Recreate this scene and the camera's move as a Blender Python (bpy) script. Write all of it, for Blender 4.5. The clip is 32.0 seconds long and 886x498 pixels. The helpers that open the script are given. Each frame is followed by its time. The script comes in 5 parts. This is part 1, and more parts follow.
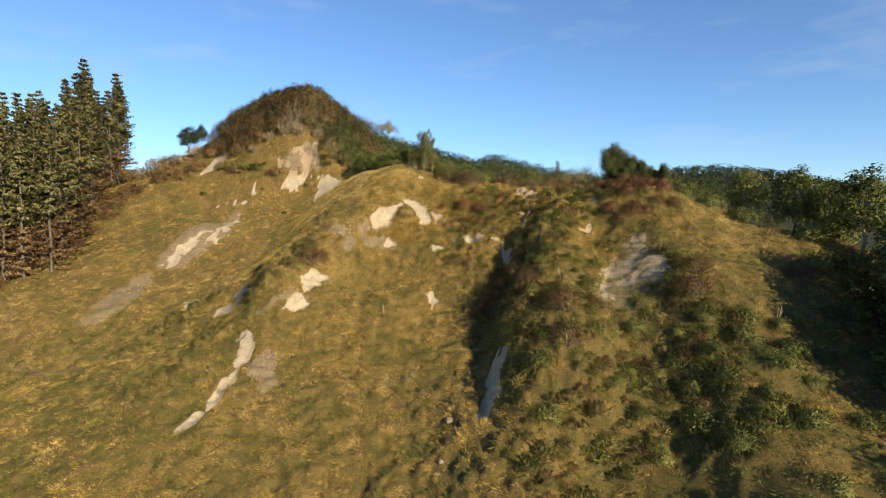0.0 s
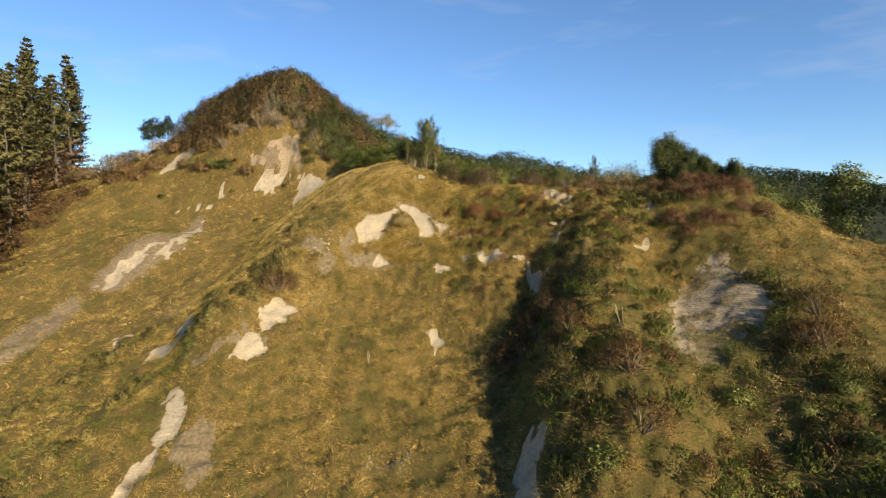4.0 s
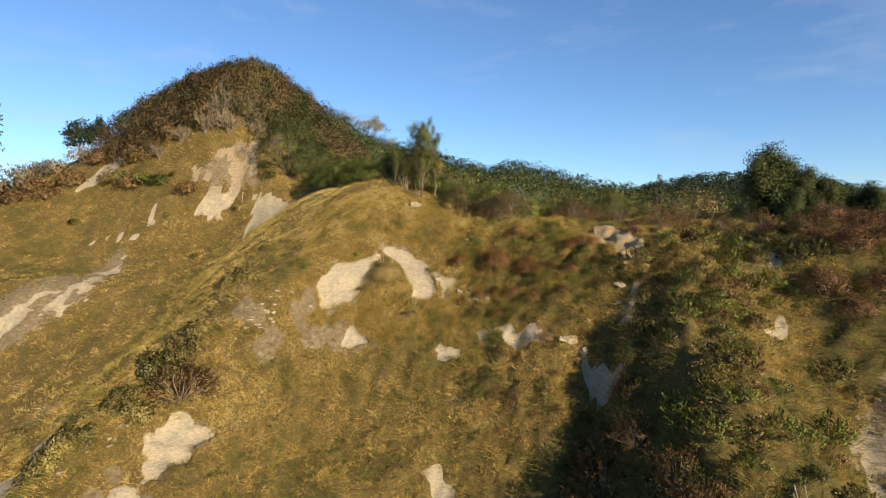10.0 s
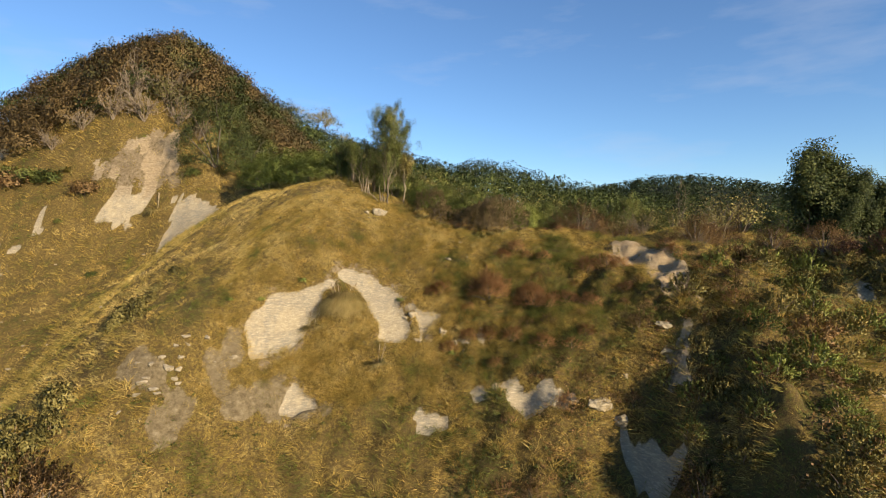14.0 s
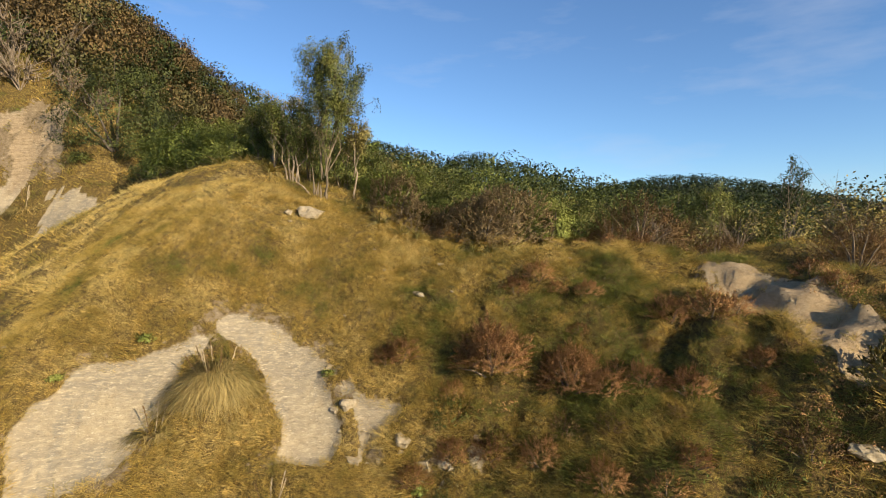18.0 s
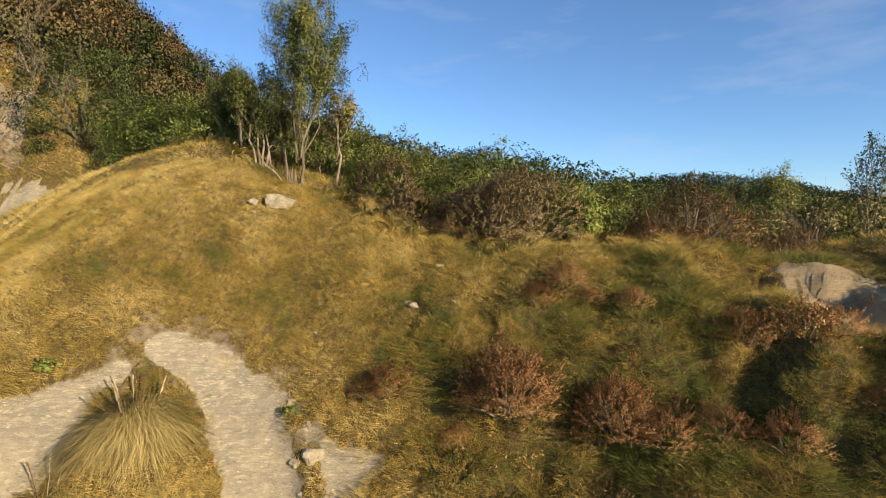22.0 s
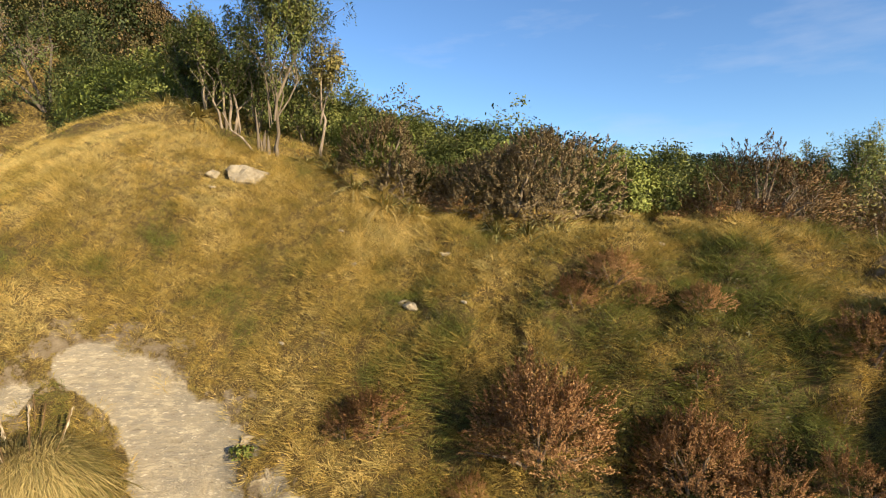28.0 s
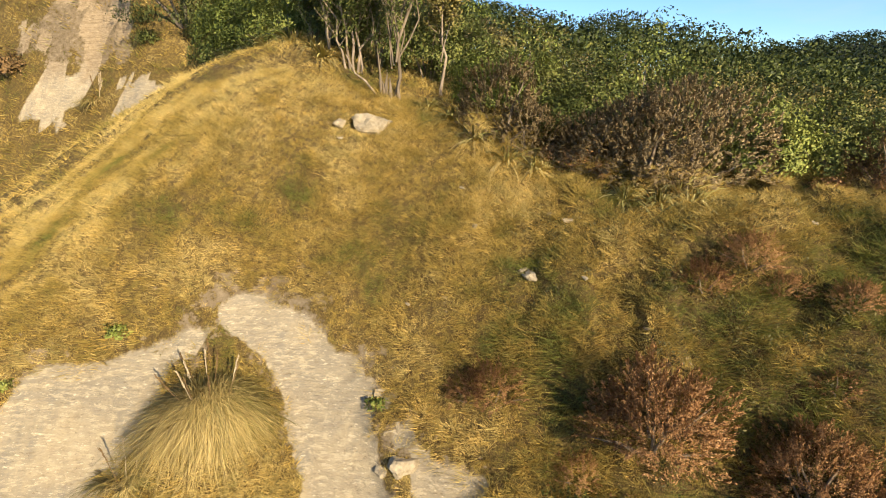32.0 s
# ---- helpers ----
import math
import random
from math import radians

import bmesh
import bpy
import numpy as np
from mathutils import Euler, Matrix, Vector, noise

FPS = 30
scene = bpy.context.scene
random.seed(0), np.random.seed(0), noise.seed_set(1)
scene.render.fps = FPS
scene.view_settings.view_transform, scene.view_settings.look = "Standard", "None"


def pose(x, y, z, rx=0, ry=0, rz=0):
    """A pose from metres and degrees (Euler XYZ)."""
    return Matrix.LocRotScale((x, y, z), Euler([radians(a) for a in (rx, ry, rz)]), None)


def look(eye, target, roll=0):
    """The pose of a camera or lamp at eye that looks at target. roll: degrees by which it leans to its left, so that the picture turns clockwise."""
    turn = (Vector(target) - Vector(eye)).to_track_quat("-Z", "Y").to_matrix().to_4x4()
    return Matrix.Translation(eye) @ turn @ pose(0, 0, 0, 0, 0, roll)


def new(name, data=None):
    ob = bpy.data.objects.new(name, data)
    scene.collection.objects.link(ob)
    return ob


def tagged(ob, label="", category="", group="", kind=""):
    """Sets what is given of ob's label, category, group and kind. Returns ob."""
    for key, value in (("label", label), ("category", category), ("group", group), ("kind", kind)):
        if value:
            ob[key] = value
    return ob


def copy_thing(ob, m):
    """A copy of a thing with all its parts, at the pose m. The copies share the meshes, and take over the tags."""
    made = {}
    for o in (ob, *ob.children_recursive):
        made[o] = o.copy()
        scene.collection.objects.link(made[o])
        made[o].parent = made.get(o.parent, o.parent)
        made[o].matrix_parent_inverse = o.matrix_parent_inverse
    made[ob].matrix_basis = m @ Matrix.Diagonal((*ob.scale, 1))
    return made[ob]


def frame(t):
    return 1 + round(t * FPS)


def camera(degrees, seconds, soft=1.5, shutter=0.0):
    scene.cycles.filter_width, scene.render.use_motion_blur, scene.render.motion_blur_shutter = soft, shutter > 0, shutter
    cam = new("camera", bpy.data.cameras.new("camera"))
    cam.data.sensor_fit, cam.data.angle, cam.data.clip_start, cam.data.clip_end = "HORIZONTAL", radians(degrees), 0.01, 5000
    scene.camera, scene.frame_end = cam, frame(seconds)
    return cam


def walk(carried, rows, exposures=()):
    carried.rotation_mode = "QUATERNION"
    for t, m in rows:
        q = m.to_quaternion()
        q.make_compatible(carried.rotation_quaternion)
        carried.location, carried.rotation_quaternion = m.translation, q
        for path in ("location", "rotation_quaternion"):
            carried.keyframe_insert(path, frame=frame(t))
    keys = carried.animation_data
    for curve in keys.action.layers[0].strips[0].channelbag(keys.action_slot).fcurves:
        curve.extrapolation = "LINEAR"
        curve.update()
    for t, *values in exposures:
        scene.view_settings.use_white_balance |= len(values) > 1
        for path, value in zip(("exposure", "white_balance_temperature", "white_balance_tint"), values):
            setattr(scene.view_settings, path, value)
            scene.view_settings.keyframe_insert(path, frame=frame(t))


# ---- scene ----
cam = camera(78.9, 32.0, soft=1.0)
METRES, EYE, TILT, LEAN, TURN = 85.0, 30.0, -3.0, 0.0, 0.0
ROWS = [
    (0.0, 0.0, 0.0, 0.0, 0.0, 0.0, -0.0),
    (0.5, -0.0008, 0.0135, 0.001, 0.04, -0.0, -0.02),
    (1.0, -0.0018, 0.033, 0.0022, 0.05, -0.01, -0.02),
    (1.5, -0.0028, 0.0581, 0.0035, 0.05, 0.01, -0.05),
    (2.0, -0.0039, 0.0878, 0.0067, 0.17, 0.01, -0.05),
    (2.5, -0.0048, 0.1212, 0.0109, 0.38, 0.02, -0.06),
    (3.0, -0.0053, 0.1572, 0.0167, 0.52, 0.02, -0.07),
    (3.5, -0.0045, 0.1954, 0.0232, 0.55, 0.04, -0.07),
    (5.5, -0.001, 0.3575, 0.0479, -0.21, 0.21, -0.06),
    (6.0, -0.0008, 0.3918, 0.0579, -0.3, 0.31, -0.09),
    (6.5, -0.0014, 0.4114, 0.0685, -0.34, 0.38, -0.1),
    (7.0, -0.0032, 0.4167, 0.076, -0.38, 0.47, -0.12),
    (7.5, -0.0053, 0.4166, 0.0834, -0.4, 0.46, -0.11),
    (8.0, -0.0066, 0.4209, 0.0895, -0.41, 0.4, -0.11),
    (8.5, -0.0081, 0.4326, 0.0916, -0.41, 0.38, -0.12),
    (9.0, -0.0108, 0.4518, 0.0914, -0.43, 0.34, -0.12),
    (9.5, -0.0138, 0.4772, 0.0917, -0.43, 0.35, -0.13),
    (10.0, -0.0177, 0.5043, 0.0943, -0.31, 0.36, -0.14),
    (10.5, -0.0224, 0.5292, 0.0982, -0.17, 0.41, -0.16),
    (11.0, -0.0261, 0.5415, 0.1013, -0.04, 0.44, -0.17),
    (11.5, -0.0292, 0.5495, 0.1033, 0.11, 0.42, -0.19),
    (12.0, -0.0316, 0.5618, 0.1052, -1.41, 0.44, -0.13),
    (12.5, -0.035, 0.5785, 0.1074, -2.54, 0.45, -0.1),
    (13.0, -0.0363, 0.5985, 0.1093, -2.87, 0.45, -0.06),
    (13.5, -0.0369, 0.6211, 0.1112, -5.11, 0.47, 0.03),
    (15.5, -0.0234, 0.7316, 0.1203, -5.64, 0.29, -0.03),
    (16.0, -0.0175, 0.7622, 0.1225, -5.64, 0.35, -0.0),
    (16.5, -0.0125, 0.7904, 0.1253, -5.77, 0.33, 0.02),
    (17.0, -0.0078, 0.8164, 0.1265, -5.89, 0.54, -0.02),
    (17.5, -0.005, 0.8333, 0.1284, -5.94, 0.53, -0.01),
    (18.0, -0.0043, 0.8364, 0.1273, -5.95, 0.59, 0.0),
    (18.5, -0.0047, 0.837, 0.1257, -5.94, 0.57, 0.01),
    (19.0, -0.0039, 0.8428, 0.1241, -5.94, 0.51, 0.04),
    (19.5, -0.0024, 0.8538, 0.1234, -5.9, 0.46, 0.07),
    (20.0, -0.0009, 0.8679, 0.1237, -5.92, 0.51, 0.07),
    (20.5, 0.0005, 0.8811, 0.1256, -5.81, 0.49, 0.08),
    (21.0, 0.0019, 0.8905, 0.1271, -5.6, 0.55, 0.11),
    (21.5, 0.0034, 0.8928, 0.1273, -5.39, 0.59, 0.06),
    (22.0, 0.0041, 0.8934, 0.1269, -5.29, 0.58, 0.06),
    (22.5, 0.005, 0.8964, 0.1265, -5.25, 0.57, 0.05),
    (23.0, 0.0065, 0.9017, 0.1268, -5.19, 0.54, 0.06),
    (23.5, 0.0074, 0.906, 0.1267, -5.19, 0.57, 0.03),
    (24.0, 0.0077, 0.9087, 0.1263, -5.19, 0.56, 0.02),
    (24.5, 0.0078, 0.9118, 0.1262, -5.14, 0.54, 0.02),
    (25.0, 0.0082, 0.9188, 0.1267, -5.13, 0.54, 0.03),
    (25.5, 0.0087, 0.9267, 0.1274, -5.12, 0.58, 0.03),
    (27.5, 0.0086, 0.9384, 0.1281, -4.67, 0.6, 0.24),
    (28.0, 0.0081, 0.9404, 0.1278, -4.72, -1.3, 0.21),
    (28.5, 0.0083, 0.9421, 0.1293, -4.91, -12.88, 0.15),
    (29.0, 0.0087, 0.9432, 0.1298, -4.85, -12.85, 0.17),
    (29.5, 0.0085, 0.944, 0.1304, -2.89, -12.88, 0.08),
    (30.0, 0.0084, 0.9444, 0.1309, 2.24, -12.92, -0.15),
    (30.5, 0.0073, 0.9445, 0.1333, 4.02, -12.94, -0.22),
    (31.0, 0.0056, 0.9436, 0.1407, 4.6, -12.92, -0.26),
    (31.5, 0.0046, 0.9426, 0.1464, 4.78, -12.89, -0.27),
    (32.0, 0.0039, 0.9417, 0.1499, 6.78, -12.9, -0.35),
]
walk(cam, [(t, pose(0, 0, EYE, TILT, LEAN, TURN) @ pose(METRES * x, METRES * y, METRES * z, 90 + pitch, roll, yaw)) for t, x, y, z, yaw, pitch, roll in ROWS],
     [(0.0, 0.86), (4.0, 0.85), (7.0, 0.75), (16.0, 0.77), (22.0, 0.83), (27.8, 0.92), (28.6, 1.16), (32.0, 1.12)])

# ---- sky and sun ----
SUN_TURN, SUN_HEIGHT = radians(142), radians(19)
to_sun = Vector((math.sin(SUN_TURN) * math.cos(SUN_HEIGHT), math.cos(SUN_TURN) * math.cos(SUN_HEIGHT), math.sin(SUN_HEIGHT)))
world = bpy.data.worlds.new("world")
scene.world = world
world.use_nodes = True
wn, wl = world.node_tree.nodes, world.node_tree.links
sky = wn.new("ShaderNodeTexSky")
sky.sky_type, sky.sun_disc, sky.sun_elevation, sky.sun_rotation = "NISHITA", False, SUN_HEIGHT, SUN_TURN
sky.altitude, sky.air_density, sky.dust_density, sky.ozone_density = 400, 0.95, 0.05, 5.0
wn["Background"].inputs["Strength"].default_value = 0.102
# thin high cloud
coords, spread, wisps, veil, blend = (wn.new("ShaderNode" + k) for k in ("TexCoord", "Mapping", "TexNoise", "ValToRGB", "Mix"))
spread.inputs["Scale"].default_value = (2.2, 2.2, 9.0)
wisps.inputs["Scale"].default_value, wisps.inputs["Detail"].default_value, wisps.inputs["Roughness"].default_value = 1.6, 6, 0.55
veil.color_ramp.elements[0].position, veil.color_ramp.elements[0].color = 0.55, (0, 0, 0, 1)
veil.color_ramp.elements[1].position, veil.color_ramp.elements[1].color = 0.78, (0.3, 0.3, 0.3, 1)
blend.data_type = "RGBA"
blend.inputs[7].default_value = (3.6, 3.9, 4.6, 1)
wl.new(coords.outputs["Generated"], spread.inputs["Vector"])
wl.new(spread.outputs["Vector"], wisps.inputs["Vector"])
wl.new(wisps.outputs["Fac"], veil.inputs["Fac"])
wl.new(veil.outputs["Color"], blend.inputs[0])
wl.new(sky.outputs["Color"], blend.inputs[6])
wl.new(blend.outputs[2], wn["Background"].inputs["Color"])
sun = new("sun", bpy.data.lights.new("sun", "SUN"))
sun.data.energy, sun.data.angle, sun.data.color = 5.0, radians(0.6), (1.0, 0.83, 0.58)
sun.matrix_world = look(to_sun * 200, (0, 0, 0))

# ---- materials ----
def material(name, rough=0.8):
    m = bpy.data.materials.new(name)
    m.use_nodes = True
    n, l = m.node_tree.nodes, m.node_tree.links
    b = n["Principled BSDF"]
    b.inputs["Roughness"].default_value = rough
    b.inputs["Specular IOR Level"].default_value = 0.25
    return m, n, l, b


def noise_node(n, l, where, scale, detail=4, rough=0.6, stretch=None):
    t = n.new("ShaderNodeTexNoise")
    t.inputs["Scale"].default_value, t.inputs["Detail"].default_value, t.inputs["Roughness"].default_value = scale, detail, rough
    if stretch:
        mp = n.new("ShaderNodeMapping")
        mp.inputs["Scale"].default_value = stretch
        l.new(where, mp.inputs["Vector"])
        where = mp.outputs["Vector"]
    l.new(where, t.inputs["Vector"])
    return t.outputs["Fac"]


def ramp(n, l, fac, *stops):
    r = n.new("ShaderNodeValToRGB")
    e = r.color_ramp.elements
    while len(e) < len(stops):
        e.new(0.5)
    for k, (p, c) in enumerate(stops):
        e[k].position, e[k].color = p, (*c, 1) if len(c) == 3 else c
    l.new(fac, r.inputs["Fac"])
    return r.outputs["Color"]


def mix(n, l, fac, a, b, how="MIX"):
    m = n.new("ShaderNodeMix")
    m.data_type, m.blend_type = "RGBA", how
    if isinstance(fac, float):
        m.inputs[0].default_value = fac
    else:
        l.new(fac, m.inputs[0])
    for s, v in ((m.inputs[6], a), (m.inputs[7], b)):
        if isinstance(v, tuple):
            s.default_value = (*v, 1)
        else:
            l.new(v, s)
    return m.outputs[2]


def sums(n, l, how, a, b):
    m = n.new("ShaderNodeMath")
    m.operation, m.use_clamp = how, False
    for s, v in ((m.inputs[0], a), (m.inputs[1], b)):
        if isinstance(v, (int, float)):
            s.default_value = v
        else:
            l.new(v, s)
    return m.outputs[0]


def attribute(n, name):
    a = n.new("ShaderNodeAttribute")
    a.attribute_name = name
    return a.outputs["Fac"]


def bump(n, l, b, height, strength, distance):
    u = n.new("ShaderNodeBump")
    u.inputs["Strength"].default_value, u.inputs["Distance"].default_value = strength, distance
    l.new(height, u.inputs["Height"])
    l.new(u.outputs["Normal"], b.inputs["Normal"])


STRAW, GOLD, OLIVE, GREEN, UMBER = (0.57, 0.435, 0.16), (0.42, 0.30, 0.078), (0.315, 0.24, 0.064), (0.16, 0.168, 0.036), (0.17, 0.115, 0.045)


def meadow(n, l):
    """Mottled hill grass: green in the hollows of a wide noise, straw where the dry attribute is high."""
    g = n.new("ShaderNodeNewGeometry")
    where = g.outputs["Position"]
    wide, fine = noise_node(n, l, where, 0.16, 3), noise_node(n, l, where, 0.9, 4, 0.7)
    patch = noise_node(n, l, where, 0.42, 3, 0.55)
    v = sums(n, l, "ADD", sums(n, l, "MULTIPLY", wide, 0.7), sums(n, l, "MULTIPLY", fine, 1.1))
    v = sums(n, l, "SUBTRACT", sums(n, l, "ADD", v, sums(n, l, "MULTIPLY", patch, 0.9)), 0.77)
    v = sums(n, l, "ADD", v, sums(n, l, "MULTIPLY", sums(n, l, "SUBTRACT", attribute(n, "dry"), 0.5), 0.62))
    return ramp(n, l, v, (0.36, GREEN), (0.52, OLIVE), (0.68, GOLD), (0.9, STRAW)), where


def ground_material():
    m, n, l, b = material("hill_ground", 0.95)
    grass, where = meadow(n, l)
    fleck = noise_node(n, l, where, 5.5, 4, 0.75)
    grass = mix(n, l, ramp(n, l, fleck, (0.44, (0.95, 0.95, 0.95)), (0.60, (0.1, 0.1, 0.1))), grass, UMBER)
    # dark thatch fibres, with shade between the blades painted into the colour
    fibre = noise_node(n, l, where, 1.0, 5, 0.75, (34, 34, 12))
    grass = mix(n, l, 1.0, grass, ramp(n, l, fibre, (0.36, (0.22, 0.21, 0.18)), (0.52, (0.56, 0.54, 0.48)), (0.66, (0.98, 0.92, 0.8))), "MULTIPLY")
    # pale ash and clay: faint beds, grey lichen streaks down the fall, cream where freshly broken
    beds = noise_node(n, l, where, 1.0, 8, 0.75, (1.1, 1.1, 7.0))
    streak = noise_node(n, l, where, 1.0, 4, 0.6, (1.6, 0.5, 0.35))
    fresh = noise_node(n, l, where, 3.2, 6, 0.72)
    broad = noise_node(n, l, where, 0.45, 4, 0.6)
    clay = ramp(n, l, fresh, (0.28, (0.28, 0.23, 0.157)), (0.5, (0.375, 0.314, 0.213)), (0.72, (0.448, 0.381, 0.263)))
    clay = mix(n, l, ramp(n, l, broad, (0.46, (0.8, 0.8, 0.8)), (0.6, (0, 0, 0))), clay, (0.252, 0.224, 0.174))
    clay = mix(n, l, ramp(n, l, streak, (0.50, (0, 0, 0)), (0.62, (0.75, 0.75, 0.75))), clay, (0.224, 0.207, 0.168))
    clay = mix(n, l, ramp(n, l, beds, (0.50, (0, 0, 0)), (0.56, (0.6, 0.6, 0.6))), clay, (0.347, 0.297, 0.207))
    flake = noise_node(n, l, where, 1.0, 9, 0.8, (2.6, 2.6, 11.0))
    clay = mix(n, l, ramp(n, l, flake, (0.53, (0, 0, 0)), (0.57, (0.6, 0.6, 0.6))), clay, (0.504, 0.431, 0.302))
    clay = mix(n, l, ramp(n, l, flake, (0.38, (0.6, 0.6, 0.6)), (0.43, (0, 0, 0))), clay, (0.213, 0.174, 0.118))
    chip = noise_node(n, l, where, 1.0, 6, 0.7, (6.5, 8.0, 24.0))
    clay = mix(n, l, ramp(n, l, chip, (0.60, (0, 0, 0)), (0.63, (0.75, 0.75, 0.75))), clay, (0.6, 0.53, 0.4))
    clay = mix(n, l, ramp(n, l, chip, (0.355, (0.7, 0.7, 0.7)), (0.39, (0, 0, 0))), clay, (0.17, 0.14, 0.095))
    clay = mix(n, l, sums(n, l, "MULTIPLY", attribute(n, "ledge"), 0.6), clay, (0.19, 0.16, 0.12))
    strata = noise_node(n, l, where, 1.0, 7, 0.65, (0.35, 0.35, 2.6))
    seams = sums(n, l, "MULTIPLY", ramp(n, l, strata, (0.44, (0, 0, 0)), (0.475, (0.9, 0.9, 0.9)), (0.50, (0, 0, 0)), (0.56, (0, 0, 0)), (0.585, (0.7, 0.7, 0.7)), (0.61, (0, 0, 0))), attribute(n, "ledge"))
    clay = mix(n, l, seams, clay, (0.085, 0.068, 0.045))
    clay = mix(n, l, 1.0, clay, (1.07, 1.03, 0.96), "MULTIPLY")
    clay = mix(n, l, sums(n, l, "MULTIPLY", attribute(n, "tan"), 0.65), clay, ramp(n, l, fresh, (0.3, (0.26, 0.17, 0.085)), (0.55, (0.42, 0.29, 0.15)), (0.75, (0.56, 0.42, 0.25))))
    dirt = ramp(n, l, fresh, (0.3, (0.11, 0.082, 0.045)), (0.55, (0.20, 0.15, 0.09)), (0.75, (0.34, 0.27, 0.175)))
    # patchy edges: the masks are broken up by the fine noise
    def mask(name, amount):
        v = sums(n, l, "ADD", sums(n, l, "MULTIPLY", attribute(n, name), 0.78 if name == "dirt" else 1.0), sums(n, l, "MULTIPLY", sums(n, l, "SUBTRACT", fresh, 0.5), amount))
        return ramp(n, l, v, (0.42, (0, 0, 0)), (0.58, (1, 1, 1)))
    col = mix(n, l, mask("dirt", 2.6), grass, dirt)
    # weathered grey-brown wash of clay over thin turf
    wash = ramp(n, l, fresh, (0.32, (0.1, 0.072, 0.036)), (0.55, (0.19, 0.145, 0.08)), (0.74, (0.31, 0.25, 0.155)))
    col = mix(n, l, mask("skirt", 1.1), col, wash)
    col = mix(n, l, mask("clay", 0.5), col, clay)
    # ground under the wood and on the far land blends to near-black green
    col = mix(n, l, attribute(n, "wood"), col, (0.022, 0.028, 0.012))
    l.new(col, b.inputs["Base Color"])
    relief = sums(n, l, "ADD", sums(n, l, "MULTIPLY", chip, 0.7), sums(n, l, "MULTIPLY", fibre, 0.3))
    bump(n, l, b, sums(n, l, "ADD", sums(n, l, "ADD", fresh, relief), sums(n, l, "MULTIPLY", flake, 1.2)), 0.85, 0.08)
    return m


def blade_material(name):
    m, n, l, b = material(name, 0.7)
    grass, where = meadow(n, l)
    g = n.new("ShaderNodeNewGeometry")
    tone = ramp(n, l, sums(n, l, "ADD", sums(n, l, "MULTIPLY", g.outputs["Random Per Island"], 0.4), sums(n, l, "MULTIPLY", attribute(n, "tuft"), 0.6)), (0.1, (0.46, 0.52, 0.46)), (0.5, (0.97, 0.97, 0.95)), (0.9, (1.5, 1.38, 1.22)))
    col = mix(n, l, 1.0, grass, tone, "MULTIPLY")
    l.new(col, b.inputs["Base Color"])
    sheen(n, l, b, col, 0.25)
    return m


def sheen(n, l, b, col, amount):
    """Leaves let part of the light through."""
    t, s, out = n.new("ShaderNodeBsdfTranslucent"), n.new("ShaderNodeMixShader"), n["Material Output"]
    l.new(col, t.inputs["Color"])
    s.inputs[0].default_value = amount
    l.new(b.outputs[0], s.inputs[1])
    l.new(t.outputs[0], s.inputs[2])
    l.new(s.outputs[0], out.inputs["Surface"])


def leaf_material(name, dark, mid, light, rough=0.55, through_light=0.2):
    m, n, l, b = material(name, rough)
    g, o = n.new("ShaderNodeNewGeometry"), n.new("ShaderNodeObjectInfo")
    patch = noise_node(n, l, g.outputs["Position"], 0.7, 3)
    v = sums(n, l, "ADD", sums(n, l, "MULTIPLY", g.outputs["Random Per Island"], 0.4), sums(n, l, "MULTIPLY", patch, 0.85))
    v = sums(n, l, "ADD", v, sums(n, l, "MULTIPLY", sums(n, l, "SUBTRACT", o.outputs["Random"], 0.5), 0.3))
    col = ramp(n, l, v, (0.3, dark), (0.6, mid), (0.95, light))
    l.new(col, b.inputs["Base Color"])
    sheen(n, l, b, col, through_light)
    return m


def bark_material(name, dark, light, scale=6):
    m, n, l, b = material(name, 0.9)
    g = n.new("ShaderNodeNewGeometry")
    f = noise_node(n, l, g.outputs["Position"], scale, 5, 0.7, (1, 1, 0.25))
    l.new(ramp(n, l, f, (0.35, dark), (0.65, light)), b.inputs["Base Color"])
    bump(n, l, b, f, 0.6, 0.03)
    return m


def stone_material(name, dark, light):
    m, n, l, b = material(name, 0.95)
    g = n.new("ShaderNodeNewGeometry")
    f = noise_node(n, l, g.outputs["Position"], 2.6, 6, 0.7)
    l.new(ramp(n, l, f, (0.34, dark), (0.6, light)), b.inputs["Base Color"])
    bump(n, l, b, f, 0.8, 0.08)
    return m


GROUND = ground_material()
BLADES = blade_material("grass_blades")
LEAF_BROWN = leaf_material("leaf_brown", (0.07, 0.042, 0.018), (0.19, 0.114, 0.046), (0.34, 0.212, 0.09))
LEAF_RUST = leaf_material("leaf_rust", (0.11, 0.05, 0.02), (0.33, 0.17, 0.068), (0.55, 0.325, 0.138))
LEAF_SCRUB = leaf_material("leaf_scrub", (0.05, 0.036, 0.014), (0.14, 0.095, 0.036), (0.27, 0.18, 0.075))
LEAF_HEATH = leaf_material("leaf_heath", (0.04, 0.038, 0.014), (0.105, 0.095, 0.033), (0.2, 0.165, 0.058))
LEAF_RED = leaf_material("leaf_red", (0.07, 0.034, 0.016), (0.18, 0.09, 0.042), (0.31, 0.17, 0.082))
LEAF_GREY = leaf_material("leaf_grey", (0.1, 0.072, 0.034), (0.26, 0.19, 0.09), (0.42, 0.31, 0.16))
LEAF_GREEN = leaf_material("leaf_green", (0.042, 0.058, 0.014), (0.125, 0.145, 0.034), (0.27, 0.265, 0.07))
LEAF_DEEP = leaf_material("leaf_deep", (0.02, 0.03, 0.009), (0.058, 0.075, 0.02), (0.13, 0.14, 0.04))
